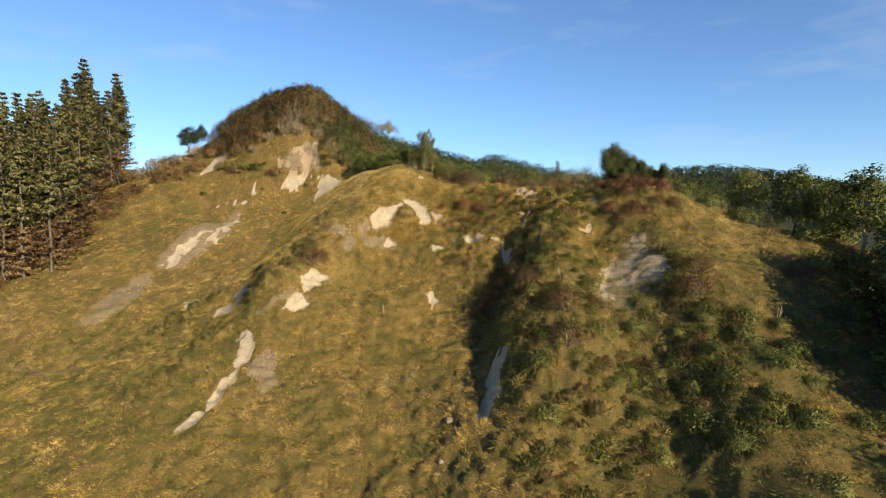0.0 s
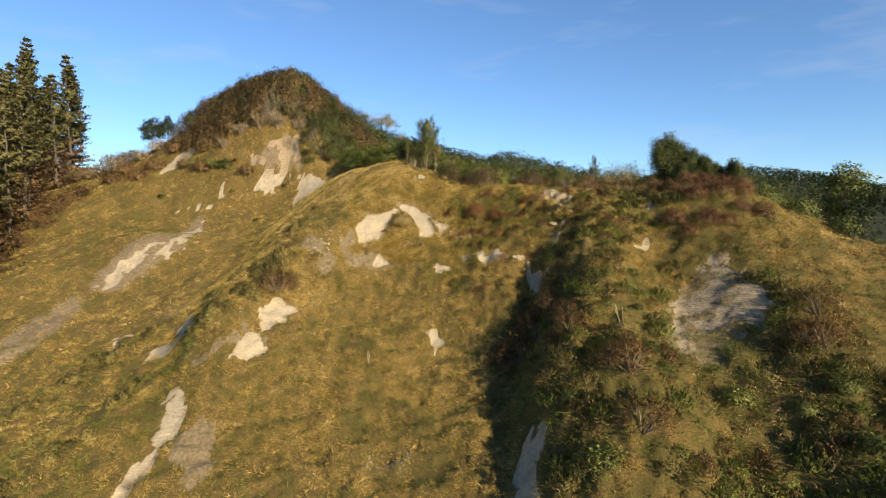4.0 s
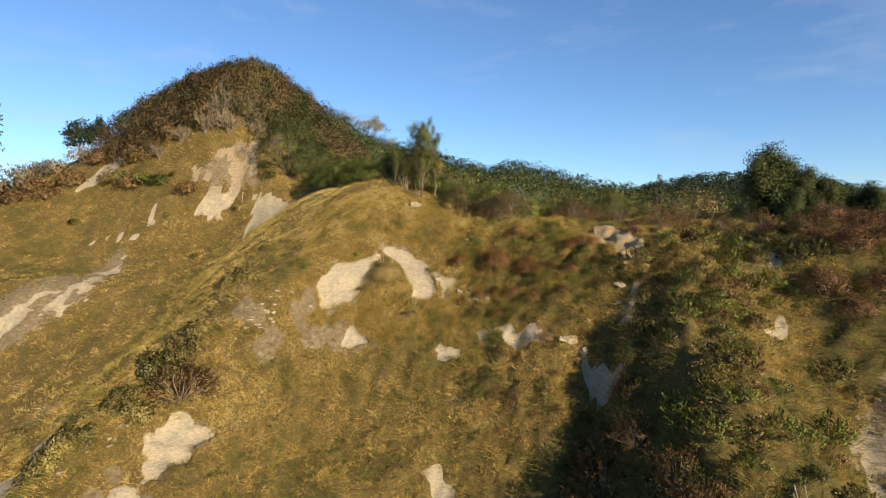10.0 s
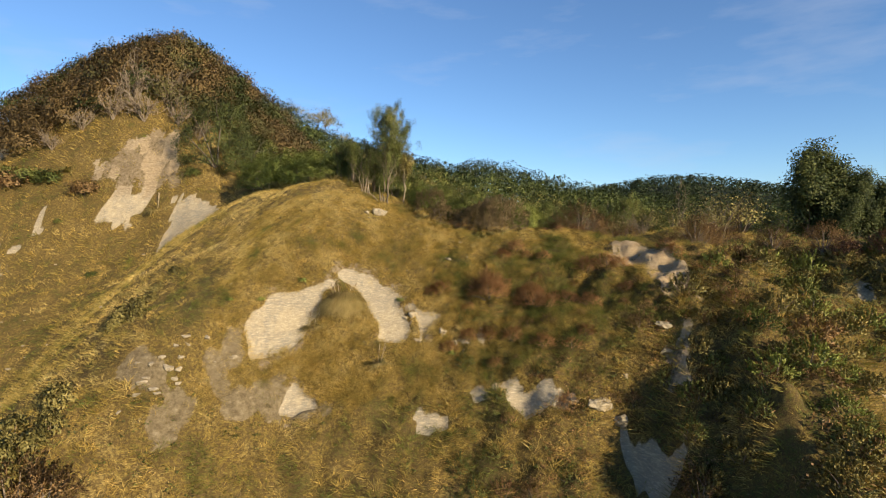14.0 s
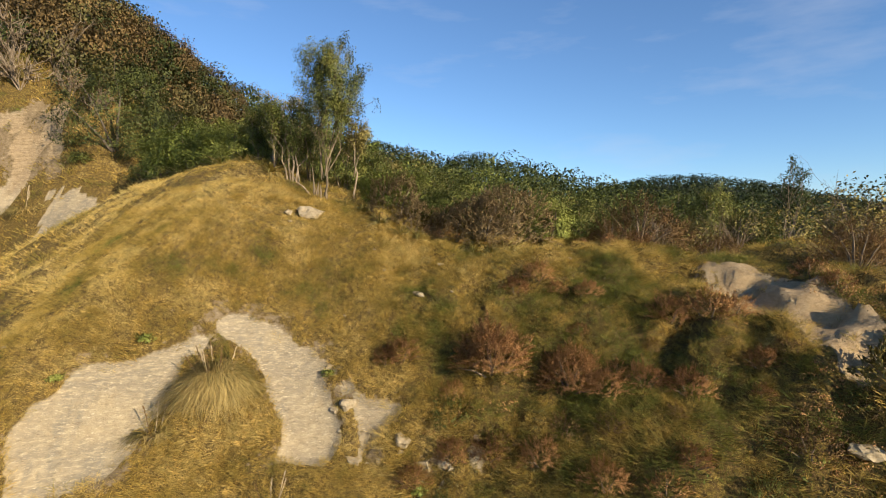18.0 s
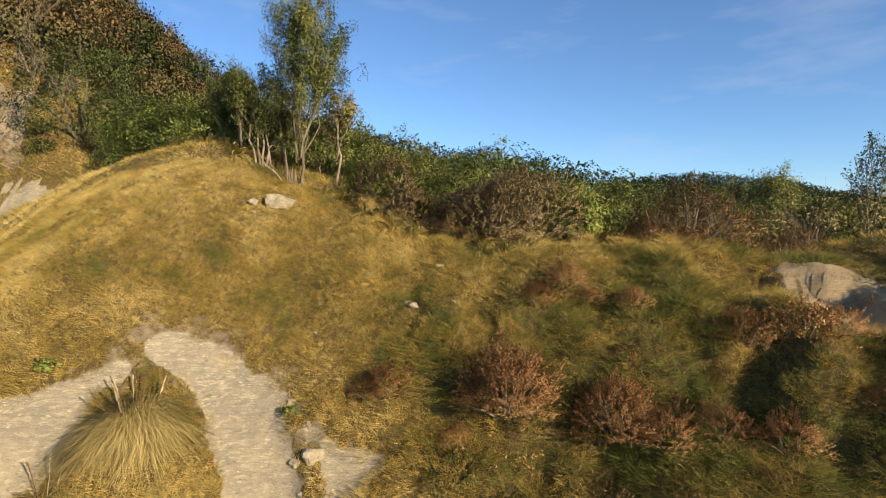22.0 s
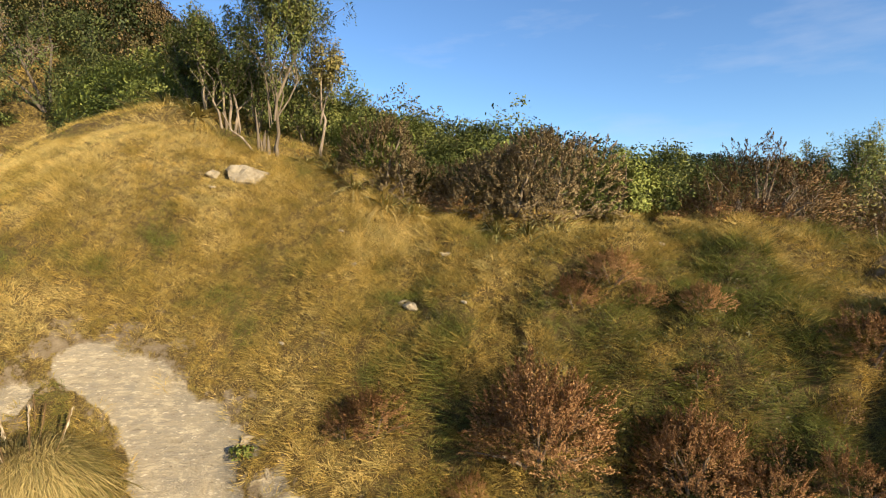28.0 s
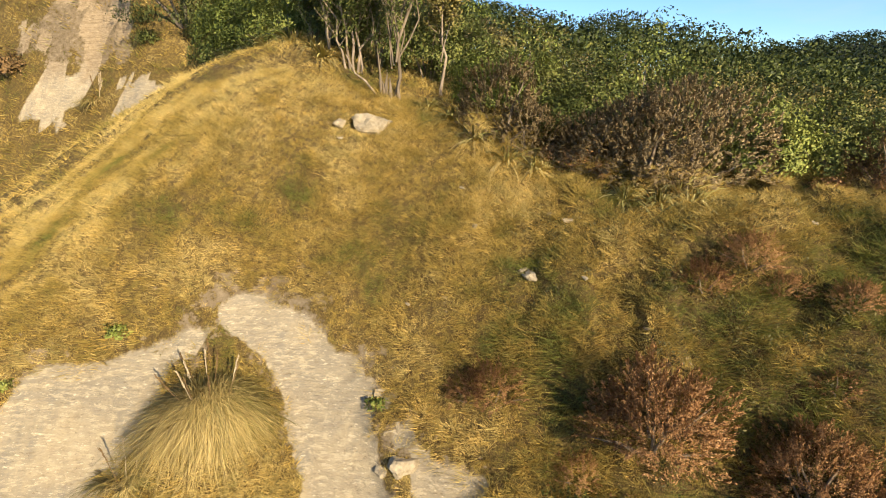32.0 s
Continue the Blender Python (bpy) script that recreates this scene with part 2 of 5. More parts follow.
LEAF_BRIGHT = leaf_material("leaf_bright", (0.075, 0.105, 0.02), (0.185, 0.22, 0.043), (0.33, 0.34, 0.085))
LEAF_DARK = leaf_material("leaf_dark", (0.011, 0.019, 0.008), (0.03, 0.046, 0.017), (0.065, 0.08, 0.03))
LEAF_PINE = leaf_material("leaf_pine", (0.045, 0.05, 0.018), (0.135, 0.13, 0.046), (0.26, 0.22, 0.085))
LEAF_NEEDLE = leaf_material("leaf_needle", (0.06, 0.036, 0.016), (0.165, 0.1, 0.042), (0.3, 0.195, 0.085))
LEAF_OLIVE = leaf_material("leaf_olive", (0.078, 0.0715, 0.0208), (0.208, 0.176, 0.052), (0.39, 0.312, 0.104))
LEAF_FLAX = leaf_material("leaf_flax", (0.11, 0.12, 0.03), (0.30, 0.27, 0.08), (0.58, 0.48, 0.20), 0.4)
LEAF_PAMPAS = leaf_material("leaf_pampas", (0.06, 0.056, 0.018), (0.27, 0.2, 0.066), (0.56, 0.42, 0.165), 0.6)
PLUME = leaf_material("plume", (0.30, 0.22, 0.13), (0.5, 0.40, 0.26), (0.68, 0.58, 0.42), 0.9)
PLUME_DARK = leaf_material("plume_dark", (0.10, 0.06, 0.024), (0.18, 0.112, 0.05), (0.27, 0.18, 0.085), 0.9)
BARK_PALE = bark_material("bark_pale", (0.12, 0.09, 0.06), (0.33, 0.26, 0.185))
BARK_MID = bark_material("bark_mid", (0.085, 0.065, 0.042), (0.22, 0.17, 0.115))
BARK_DARK = bark_material("bark_dark", (0.05, 0.04, 0.03), (0.15, 0.12, 0.09))
TWIGS = bark_material("twigs", (0.11, 0.082, 0.054), (0.26, 0.2, 0.14))
PALE_STONE = stone_material("pale_stone", (0.16, 0.125, 0.075), (0.38, 0.315, 0.21))


# ---- the lie of the land ----
SX = np.array([-130, -85, -65, -48, -34, -29, -24, -16, -9, -3, 3, 9, 15, 22, 30, 42, 60, 90.0])
SECTIONS = []


def section(y, *heights):
    """One cross-section of the hill at y, by its heights at the stations SX."""
    SECTIONS.append((float(y), heights))


section(15, -3, -3.3, -4.4, -5.7, -7.3, -7.8, -8.3, -8.4, -7.7, -7, -6.9, -7.7, -8.1, -7.6, -5.8, -3.5, -2.8, -3)
section(45, -0.2, 0.1, 0, 0.2, 1.1, 1.2, 1.2, 1.1, 1.2, 2.4, 4.1, 4.2, 0.8, 6, 11.4, 10.1, 7.7, 2.4)
section(56, 1.3, 2.3, 2.7, 4.1, 6.8, 6.6, 6.5, 5.8, 5.7, 6.3, 8.8, 13.5, 15.7, 13, 17.5, 16.1, 12.3, 5.3)
section(66, 3.6, 5.3, 6.2, 8.2, 11.1, 11.7, 12.1, 11.2, 11.4, 11.5, 14, 19.9, 21.7, 19.7, 22.8, 22.6, 18.2, 7.8)
section(75, 6.4, 8.8, 9.9, 10.9, 13.6, 17.2, 21.3, 18.3, 18, 16.8, 18.1, 22.2, 27.3, 24.5, 29.2, 27.9, 25.6, 9.4)
section(82, 9.1, 12, 13.6, 14.1, 17, 20.6, 25.6, 23, 21.2, 22.6, 24.1, 27.1, 31.8, 31.9, 35.1, 31, 23.9, 10)
section(88, 11.9, 15, 17, 17.8, 19.8, 22.6, 26.4, 30.6, 27.5, 28.3, 29.4, 32, 34.8, 34.4, 35.3, 32.6, 24.8, 11.6)
section(93, 14.4, 17.8, 19.7, 20, 21.2, 24.1, 28.2, 32.8, 34.8, 33.3, 34.7, 35.5, 35.6, 35.6, 35.7, 33.3, 25.6, 13.3)
section(98, 17, 20.3, 22.9, 22.7, 23.2, 26.5, 30.8, 35, 38.9, 37.8, 36.9, 35.5, 35.6, 35.8, 35.8, 33.1, 26.1, 15.2)
section(105, 20.2, 23.4, 26, 28.9, 27.9, 30.1, 33.4, 38.7, 40.8, 39.6, 36.9, 35.7, 35.4, 35.6, 35.4, 32.7, 27, 17.6)
section(114, 23.3, 29.1, 31.9, 31.1, 32.9, 33.9, 37.1, 40.1, 40.5, 39.5, 37.9, 36.6, 35.9, 35.4, 34.7, 32.6, 28.2, 20.1)
section(126, 26.6, 35.8, 40.7, 46, 53.6, 51.7, 49.2, 41.1, 40.6, 40, 38.9, 37.6, 36.6, 35.7, 34.9, 33.2, 29.6, 22.7)
section(145, 30.6, 40.4, 49.4, 59.3, 61.6, 57.9, 54.2, 46.5, 43, 41.1, 39.8, 38.7, 37.7, 36.8, 36, 34.7, 31.9, 26)
section(175, 35.1, 48.9, 54.4, 56.6, 55.4, 54.8, 54.2, 51.4, 47.6, 44.3, 41.7, 40.2, 39.3, 38.8, 38.3, 37.3, 35.4, 30.9)
SY = np.array([s[0] for s in SECTIONS])
SZ = np.array([s[1] for s in SECTIONS])


def lerp_weights(stations, v):
    """Smooth interpolation between stations: four indices and weights for each value."""
    v = np.clip(v, stations[0], stations[-1] - 1e-6)
    n = len(stations)
    i = np.clip(np.searchsorted(stations, v, side="right") - 1, 0, n - 2)
    h = stations[i + 1] - stations[i]
    u = (v - stations[i]) / h
    a, b = np.clip(i - 1, 0, n - 1), np.clip(i + 2, 0, n - 1)
    d0 = (u**3 - 2 * u**2 + u) * h / (stations[i + 1] - stations[a])
    d1 = (u**3 - u**2) * h / (stations[b] - stations[i])
    w0, w1 = 2 * u**3 - 3 * u**2 + 1, -2 * u**3 + 3 * u**2
    return (a, i, i + 1, b), (-d0, w0 - d1, w1 + d0, d1)


GRAIN = np.random.RandomState(7).rand(256, 256)


def mottle(x, y, size, seed=0):
    """Smooth noise from 0 to 1 with bumps of the given size."""
    u, v = np.asarray(x) / size + 17.3 * seed + 1000, np.asarray(y) / size + 31.7 * seed + 1000
    i, j = np.floor(u).astype(int), np.floor(v).astype(int)
    f, g = u - i, v - j
    f, g = f * f * (3 - 2 * f), g * g * (3 - 2 * g)
    i0, i1, j0, j1 = i % 256, (i + 1) % 256, j % 256, (j + 1) % 256
    return (GRAIN[i0, j0] * (1 - f) + GRAIN[i1, j0] * f) * (1 - g) + (GRAIN[i0, j1] * (1 - f) + GRAIN[i1, j1] * f) * g


def ease(a, b, v):
    u = np.clip((v - a) / (b - a), 0, 1)
    return u * u * (3 - 2 * u)


def along(x, y, line):
    """Distance to a bent line, and how far along it (0 to 1)."""
    best, where = np.full(np.shape(x), 1e9), np.zeros(np.shape(x))
    n = len(line) - 1
    for k in range(n):
        (ax, ay), (bx, by) = line[k], line[k + 1]
        dx, dy = bx - ax, by - ay
        u = np.clip(((x - ax) * dx + (y - ay) * dy) / (dx * dx + dy * dy), 0, 1)
        d = np.hypot(x - ax - u * dx, y - ay - u * dy)
        near = d < best
        best, where = np.where(near, d, best), np.where(near, (k + u) / n, where)
    return best, where


def outline(x, y, corners):
    """Signed distance to a closed outline: below zero inside."""
    d, inside = np.full(np.shape(x), 1e9), np.zeros(np.shape(x), bool)
    for k in range(len(corners)):
        (ax, ay), (bx, by) = corners[k - 1], corners[k]
        dx, dy = bx - ax, by - ay
        u = np.clip(((x - ax) * dx + (y - ay) * dy) / (dx * dx + dy * dy + 1e-9), 0, 1)
        d = np.minimum(d, np.hypot(x - ax - u * dx, y - ay - u * dy))
        cross = ((ay > y) != (by > y)) & (x < (bx - ax) * (y - ay) / (by - ay + 1e-12) + ax)
        inside ^= cross
    return np.where(inside, -d, d)


# outlines of the bare scars, in plan
ARCH_SCARS = [
    [(-11.7, 88.1), (-12.0, 88.7), (-12.3, 89.5), (-12.0, 90.1), (-10.9, 91.0), (-10.0, 91.4), (-8.5, 91.6), (-7.1, 92.0), (-6.5, 92.3), (-7.0, 91.6), (-7.4, 91.5), (-7.6, 91.0), (-7.7, 90.6), (-8.2, 90.1), (-8.5, 89.6), (-9.2, 89.2), (-9.9, 88.9), (-10.5, 88.6), (-11.1, 88.3), (-11.4, 88.0)],
    [(-6.9, 92.3), (-6.4, 92.7), (-5.7, 92.9), (-5.0, 92.8), (-4.1, 92.5), (-3.1, 92.2), (-2.6, 91.4), (-2.3, 90.6), (-2.0, 90.0), (-1.6, 89.5), (-2.0, 89.0), (-2.4, 88.8), (-3.2, 88.9), (-4.4, 89.2), (-4.0, 89.5), (-4.1, 90.2), (-4.6, 90.9), (-5.0, 91.5), (-5.5, 91.9), (-6.2, 92.0)],
    [(-9.9, 86.4), (-8.9, 88.0), (-8.3, 87.7), (-7.2, 86.8), (-8.5, 86.6)],
]
# grey weathered skirts below and beside the arches and slips
SKIRTS = [
    [(-14.1, 87.0), (-13.0, 88.7), (-12.2, 89.1), (-11.9, 87.8), (-12.0, 87.3), (-12.5, 86.4), (-13.2, 86.5)],
    [(-12.3, 85.7), (-11.9, 87.0), (-9.8, 87.7), (-8.3, 88.0), (-5.1, 86.2), (-10.3, 86.2)],
    [(-24.9, 71.8), (-22.9, 73.4), (-20.6, 76.4), (-20.0, 75.3), (-21.8, 72.9), (-24.0, 71.3)],
    [(-19.8, 75.1), (-20.4, 77.3), (-19.8, 79.4), (-18.6, 79.4), (-16.5, 79.3), (-17.4, 76.9), (-19.1, 75.5), (-22.0, 72.7), (-21.9, 74.2), (-19.5, 74.9), (-18.3, 73.9), (-19.9, 73.1), (-20.5, 72.0), (-21.5, 72.2)],
    [(-24.6, 66.8), (-21.0, 68.0), (-19.9, 63.4), (-21.2, 62.6), (-23.9, 64.6)],
    [(-16.1, 83.1), (-15.8, 85.2), (-18.3, 86.4), (-17.9, 87.9), (-13.6, 85.7), (-14.1, 84.1)],
]
LEDGE_SCARS = [
    [(-2.5, 91.4), (-1.7, 90.8), (-0.8, 90.2), (0.2, 90.0), (0.2, 89.6), (-0.6, 89.2), (-0.4, 88.9), (0.8, 88.6), (2.6, 88.3), (2.2, 88.1), (0.6, 88.4), (-0.8, 88.7), (-1.4, 89.3), (-1.6, 89.9), (-2.1, 90.5)],
    [(10.4, 90.2), (11.4, 91.8), (13.0, 92.7), (14.6, 92.2), (15.5, 89.5), (15.4, 87.0), (14.6, 84.2), (13.0, 85.2), (12.0, 86.8), (12.8, 88.2), (11.8, 89.3)],
    [(11.0, 84.1), (12.0, 84.3), (13.3, 83.6), (12.8, 82.3), (12.0, 81.3), (11.3, 82.6)],
    [(-36.5, 119.2), (-36.8, 120.8), (-34.0, 121.0), (-32.2, 121.8), (-28.5, 123.1), (-26.9, 120.5), (-25.9, 118.4), (-27.6, 118.4), (-33.0, 118.6)],
    [(19.0, 67.3), (22.3, 74.0), (25.7, 75.5), (26.8, 75.9), (28.0, 74.2), (29.2, 70.3), (28.8, 68.3), (27.4, 66.6), (25.1, 67.0), (24.0, 66.2), (23.7, 64.4), (22.0, 64.3), (20.5, 65.2), (19.4, 66.1)],
]
SMOOTH_SCARS = [
    [(-35.8, 116.6), (-35.0, 117.2), (-34.6, 118.4), (-33.0, 118.6), (-29.4, 118.7), (-29.8, 118.0), (-30.0, 117.2), (-31.0, 116.5)],
    [(-27.1, 113.0), (-27.0, 115.3), (-27.6, 118.1), (-25.9, 117.4), (-24.6, 117.5), (-22.9, 116.5), (-20.8, 114.8), (-21.8, 112.8), (-23.0, 112.6), (-24.2, 112.4), (-25.6, 112.0)],
    [(-55.6, 122.7), (-55.2, 123.7), (-53.9, 126.0), (-51.5, 128.0), (-49.3, 125.5), (-50.7, 124.4), (-52.5, 122.8)],
    [(-19.8, 75.1), (-20.4, 77.3), (-19.8, 79.4), (-18.6, 79.4), (-16.5, 79.3), (-17.4, 76.9), (-19.1, 75.5)],
    [(-22.0, 72.7), (-21.9, 74.2), (-19.5, 74.9), (-18.3, 73.9), (-19.9, 73.1), (-20.5, 72.0), (-21.5, 72.2)],
    [(-27.2, 69.3), (-26.4, 70.3), (-24.0, 68.9), (-24.2, 66.6), (-24.8, 65.4), (-25.9, 61.9), (-26.3, 59.7), (-27.1, 58.0), (-29.599999999999998, 56.199999999999996), (-27.5, 60.6), (-26.9, 63.4), (-26.1, 65.7), (-26.5, 67.8)],
    [(-1.8, 75.9), (-2.4, 78.1), (-1.7, 79.1), (-0.8, 77.9), (-0.5, 75.9)],
    [(0.9, 85.5), (1.6, 86.5), (2.4, 86.7), (3.9, 85.9), (5.7, 84.2), (6.4, 83.5), (5.6, 83.1), (4.4, 83.8), (3.5, 84.7), (2.1, 85.3)],
    [(-2.0, 85.1), (-1.1, 85.6), (0.3, 85.0), (-0.8, 84.7)],
    [(3.6, 56.7), (5.1, 61.6), (6.2, 64.2), (7.3, 61.3), (6.7, 58.6), (5.7, 56.9), (4.7, 55.6)],
    [(9.0, 81.9), (9.9, 81.7), (10.6, 80.3), (10.6, 78.8), (9.7, 78.8), (8.9, 80.0), (8.9, 81.1)],
    [(22.4, 82.8), (24.1, 83.8), (24.4, 83.3), (23.4, 82.6)],
    [(20.1, 78.4), (21.5, 79.1), (21.7, 78.3), (20.7, 78.0)],
]


BROKEN_SCARS = [
    [(-51.6, 96.9), (-49.9, 100.5), (-47.1, 103.1), (-46.5, 104.2), (-44.5, 103.8), (-46.9, 100.8), (-49.8, 96.9)],
    [(-44.7, 101.7), (-43.5, 104.6), (-44.3, 110.8), (-43.0, 114.4), (-42.3, 112.2), (-41.6, 104.2), (-43.6, 101.8)],
    [(-42.1, 117.3), (-40.7, 117.9), (-39.8, 117.6), (-41.7, 117.3)],
    [(-48.6, 116.0), (-47.1, 117.0), (-43.5, 116.9), (-42.6, 116.5), (-45.0, 116.2), (-47.3, 115.9)],
    [(-34.0, 79.8), (-32.8, 82.3), (-31.9, 86.3), (-29.8, 83.6), (-29.5, 80.7), (-30.8, 77.9), (-32.9, 78.7)],
    [(-41.2, 82.0), (-41.1, 84.4), (-39.6, 85.5), (-39.8, 84.1)],
]
# worn earth: slips, tracks and trodden spots
TRACKS = [
    [(-52.1, 95.6), (-52.8, 99.1), (-48.7, 106.3), (-44.5, 116.2), (-42.1, 114.3), (-40.9, 104.3), (-44.2, 99.1), (-47.7, 95.6)],
    [(-56.6, 80.4), (-56.8, 85.5), (-55.4, 90.3), (-52.5, 96.2), (-49.6, 93.6), (-49.9, 85.7), (-53.6, 82.3)],
    [(-8.0, 64.8), (-6.7, 65.8), (-3.4, 65.5), (-3.6, 64.5), (-6.0, 64.2)],
    [(-1.6, 92.9), (-1.1, 93.3), (-0.4, 92.9), (-0.4, 92.5), (-0.9, 92.1), (-1.5, 92.6)],
    [(-37.1, 86.4), (-35.9, 90.0), (-33.1, 91.5), (-33.9, 88.0), (-35.6, 86.2)],
    [(-6.6, 93.0), (-5.6, 93.8), (-4.6, 93.2), (-5.6, 92.8)],
]
GULLIES = [
    ([(14, 91), (10.5, 84), (8.2, 78), (6.0, 70), (5.0, 62), (4.5, 54)], 2.0, 2.7),
    ([(15.5, 88), (14.6, 83), (12.2, 78), (10, 72)], 1.3, 1.2),
]
FAR_HILLS = [(205, 430, 80, 42), (75, 640, 120, 34), (430, 430, 110, 28)]
DRY_SPOTS = [(-7, 98, 9, 0.09), (15.8, 71, 2.2, 0.3), (19.6, 78, 2.2, 0.3), (22.4, 84, 2.2, 0.25), (12, 74, 4, -0.2), (25, 58, 8, -0.15), (40, 74, 9, 0.18), (-9, 85, 6, 0.12), (-18, 80, 5, 0.2), (-45, 116, 10, -0.12), (-60, 110, 12, -0.15), (-7, 90.0, 3, 0.2), (-3.5, 94, 2.4, -0.28), (-9, 95.5, 2, -0.1), (1.2, 92.6, 2, -0.28), (-13, 97, 2.5, -0.08), (-1.5, 97, 1.6, -0.1), (-17, 92, 3, -0.2), (10, 86, 7, -0.1), (6, 91, 5, -0.12)]


def far_land(x, y):
    """The country beyond the hill: a valley in front, wooded hills behind."""
    z = -6 + 24 * ease(120, 320, y) + 8 * ease(700, 1500, y)
    for hx, hy, r, h in FAR_HILLS:
        z = z + h * np.exp(-((x - hx) ** 2 + (y - hy) ** 2) / (2 * r * r))
    return z


def patches(x, y, shapes, soft=0.5, seed=3, frayed=1.0, grow=0.0):
    """How far each place is bare, 0 to 1, from outlines with frayed edges."""
    bare = np.zeros(np.shape(x))
    fray = frayed * ((mottle(x, y, 0.9, seed) - 0.5) * 0.9 + (mottle(x, y, 0.3, seed + 1) - 0.5) * 0.4)
    for corners in shapes:
        c = np.array(corners)
        lo, hi = c.min(0) - 2, c.max(0) + 2
        near = (x > lo[0]) & (x < hi[0]) & (y > lo[1]) & (y < hi[1])
        if near.any():
            d = outline(x[near], y[near], corners) + fray[near] - grow
            bare[near] = np.maximum(bare[near], 1 - ease(-soft, soft * 0.4, d))
    return bare


def bare_clay(x, y):
    """Bare clay, 0 to 1: clean arches, ledges half overgrown, and plain slips."""
    ledge = patches(x, y, LEDGE_SCARS, 0.7, 3, 1.4)
    grown = ease(0.44, 0.58, 0.6 * mottle(x, y, 1.5, 14) + 0.4 * mottle(x, y, 0.5, 15))
    grown = grown * (1 - 0.8 * np.exp(-((x - 13) ** 2 + (y - 89) ** 2) / 16))
    return np.maximum(np.maximum(patches(x, y, ARCH_SCARS, 0.25, 3, 0.3), np.maximum(patches(x, y, SMOOTH_SCARS, 0.5, 3, 1.3), patches(x, y, BROKEN_SCARS, 0.6, 6, 2.6))), ledge * (1 - 0.75 * grown))


def ground(x, y, rough=True):
    """Height of the ground at (x, y)."""
    x, y = np.atleast_1d(np.asarray(x, float)), np.atleast_1d(np.asarray(y, float))
    ix, wx = lerp_weights(SX, x)
    iy, wy = lerp_weights(SY, y)
    z = sum(wy[b] * wx[a] * SZ[iy[b], ix[a]] for a in range(4) for b in range(4))
    out = np.maximum(np.maximum(SX[0] - x, x - SX[-1]), np.maximum(SY[0] - y, y - SY[-1]))
    k = ease(0, 90, out)
    z = z * (1 - k) + far_land(x, y) * k
    for line, width, depth in GULLIES:
        d, u = along(x, y, line)
        z = z - depth * np.exp(-((d / width) ** 2)) * ease(0.08, 0.4, u) * (1 - 0.6 * ease(0.75, 1, u))
    if rough:
        bedded = patches(x, y, LEDGE_SCARS[4:], 0.8)
        wild = (1 - ease(0, 60, out)) * ease(24, 44, y) * (1 - ease(128, 150, y)) * (1 - 0.85 * bedded)
        hummock = np.maximum(ease(-2, 4, x) * (1 - ease(24, 34, x)), 0.4 * (1 - ease(84, 90, y)))
        z = z + wild * (hummock * ((mottle(x, y, 1.1, 27) - 0.5) * 0.75 + ease(0.35, 0.6, mottle(x, y, 0.9, 33)) * 0.36) + (mottle(x, y, 5, 1) - 0.5) * 0.9 + (mottle(x, y, 1.7, 2) - 0.5) * (0.42 + 0.3 * (1 - ease(84, 90, y))) + (mottle(x, y, 0.55, 5) - 0.5) * 0.16)
        # grazed terracettes along the contours of the lower slope
        trodden = ease(-36, -26, x) * (1 - ease(3, 9, x)) * ease(42, 50, y) * (1 - ease(76, 86, y))
        shelf = z * 0.95 + (mottle(x, y, 5.5, 18) - 0.5) * 2.4 + (mottle(x, y, 1.6, 19) - 0.5) * 0.8
        z = z + trodden * (ease(0.2, 0.8, shelf % 1) - shelf % 1) * 0.7
        clay = bare_clay(x, y)
        steep = patches(x, y, LEDGE_SCARS[:4], 0.8)
        tier = z * 0.9 + (mottle(x, y, 2.6, 8) - 0.5) * 2.2
        z = z + steep * (ease(0.25, 0.75, tier % 1) - tier % 1) * 0.8 + steep * (mottle(x, y, 0.7, 12) - 0.5) * 0.35
        bed = z * 0.62 + (mottle(x, y, 4.5, 28) - 0.5) * 1.6 + (mottle(x, y, 1.2, 29) - 0.5) * 0.5
        z = z + bedded * ((ease(0.1, 0.6, bed % 1) - bed % 1) * 0.42 + (mottle(x, y, 0.8, 12) - 0.5) * 0.14)
        z = z - clay * (0.28 + wild * ((mottle(x, y, 5, 1) - 0.5) * 0.45 + (mottle(x, y, 1.7, 2) - 0.5) * 0.36 + (mottle(x, y, 0.55, 5) - 0.5) * 0.12))
    return z


# ---- mesh helpers ----
def mesh_data(name, verts, faces, mat, smooth=False, normals=None):
    """A mesh from arrays; faces is a list of index arrays with three or four columns; normals: softened, one a vertex."""
    me = bpy.data.meshes.new(name)
    verts = np.asarray(verts, float)
    faces = [np.asarray(f, int) for f in faces if len(f)]
    loops = np.concatenate([f.ravel() for f in faces])
    sizes = np.concatenate([np.full(len(f), f.shape[1]) for f in faces])
    me.vertices.add(len(verts))
    me.vertices.foreach_set("co", verts.ravel())
    me.loops.add(len(loops))
    me.loops.foreach_set("vertex_index", loops)
    me.polygons.add(len(sizes))
    me.polygons.foreach_set("loop_start", np.concatenate([[0], np.cumsum(sizes)[:-1]]))
    me.polygons.foreach_set("loop_total", sizes)
    me.materials.append(mat)
    me.update(calc_edges=True)
    if smooth:
        me.polygons.foreach_set("use_smooth", np.ones(len(sizes), bool))
    if normals is not None:
        me.polygons.foreach_set("use_smooth", np.ones(len(sizes), bool))
        me.normals_split_custom_set_from_vertices(normals.tolist())
    return me


def part(name, data, parent, label=""):
    ob = new(name, data)
    ob.parent = parent
    return tagged(ob, label)


def paint(me, name, values):
    a = me.attributes.new(name, "FLOAT", "POINT")
    a.data.foreach_set("value", np.asarray(values, np.float32))


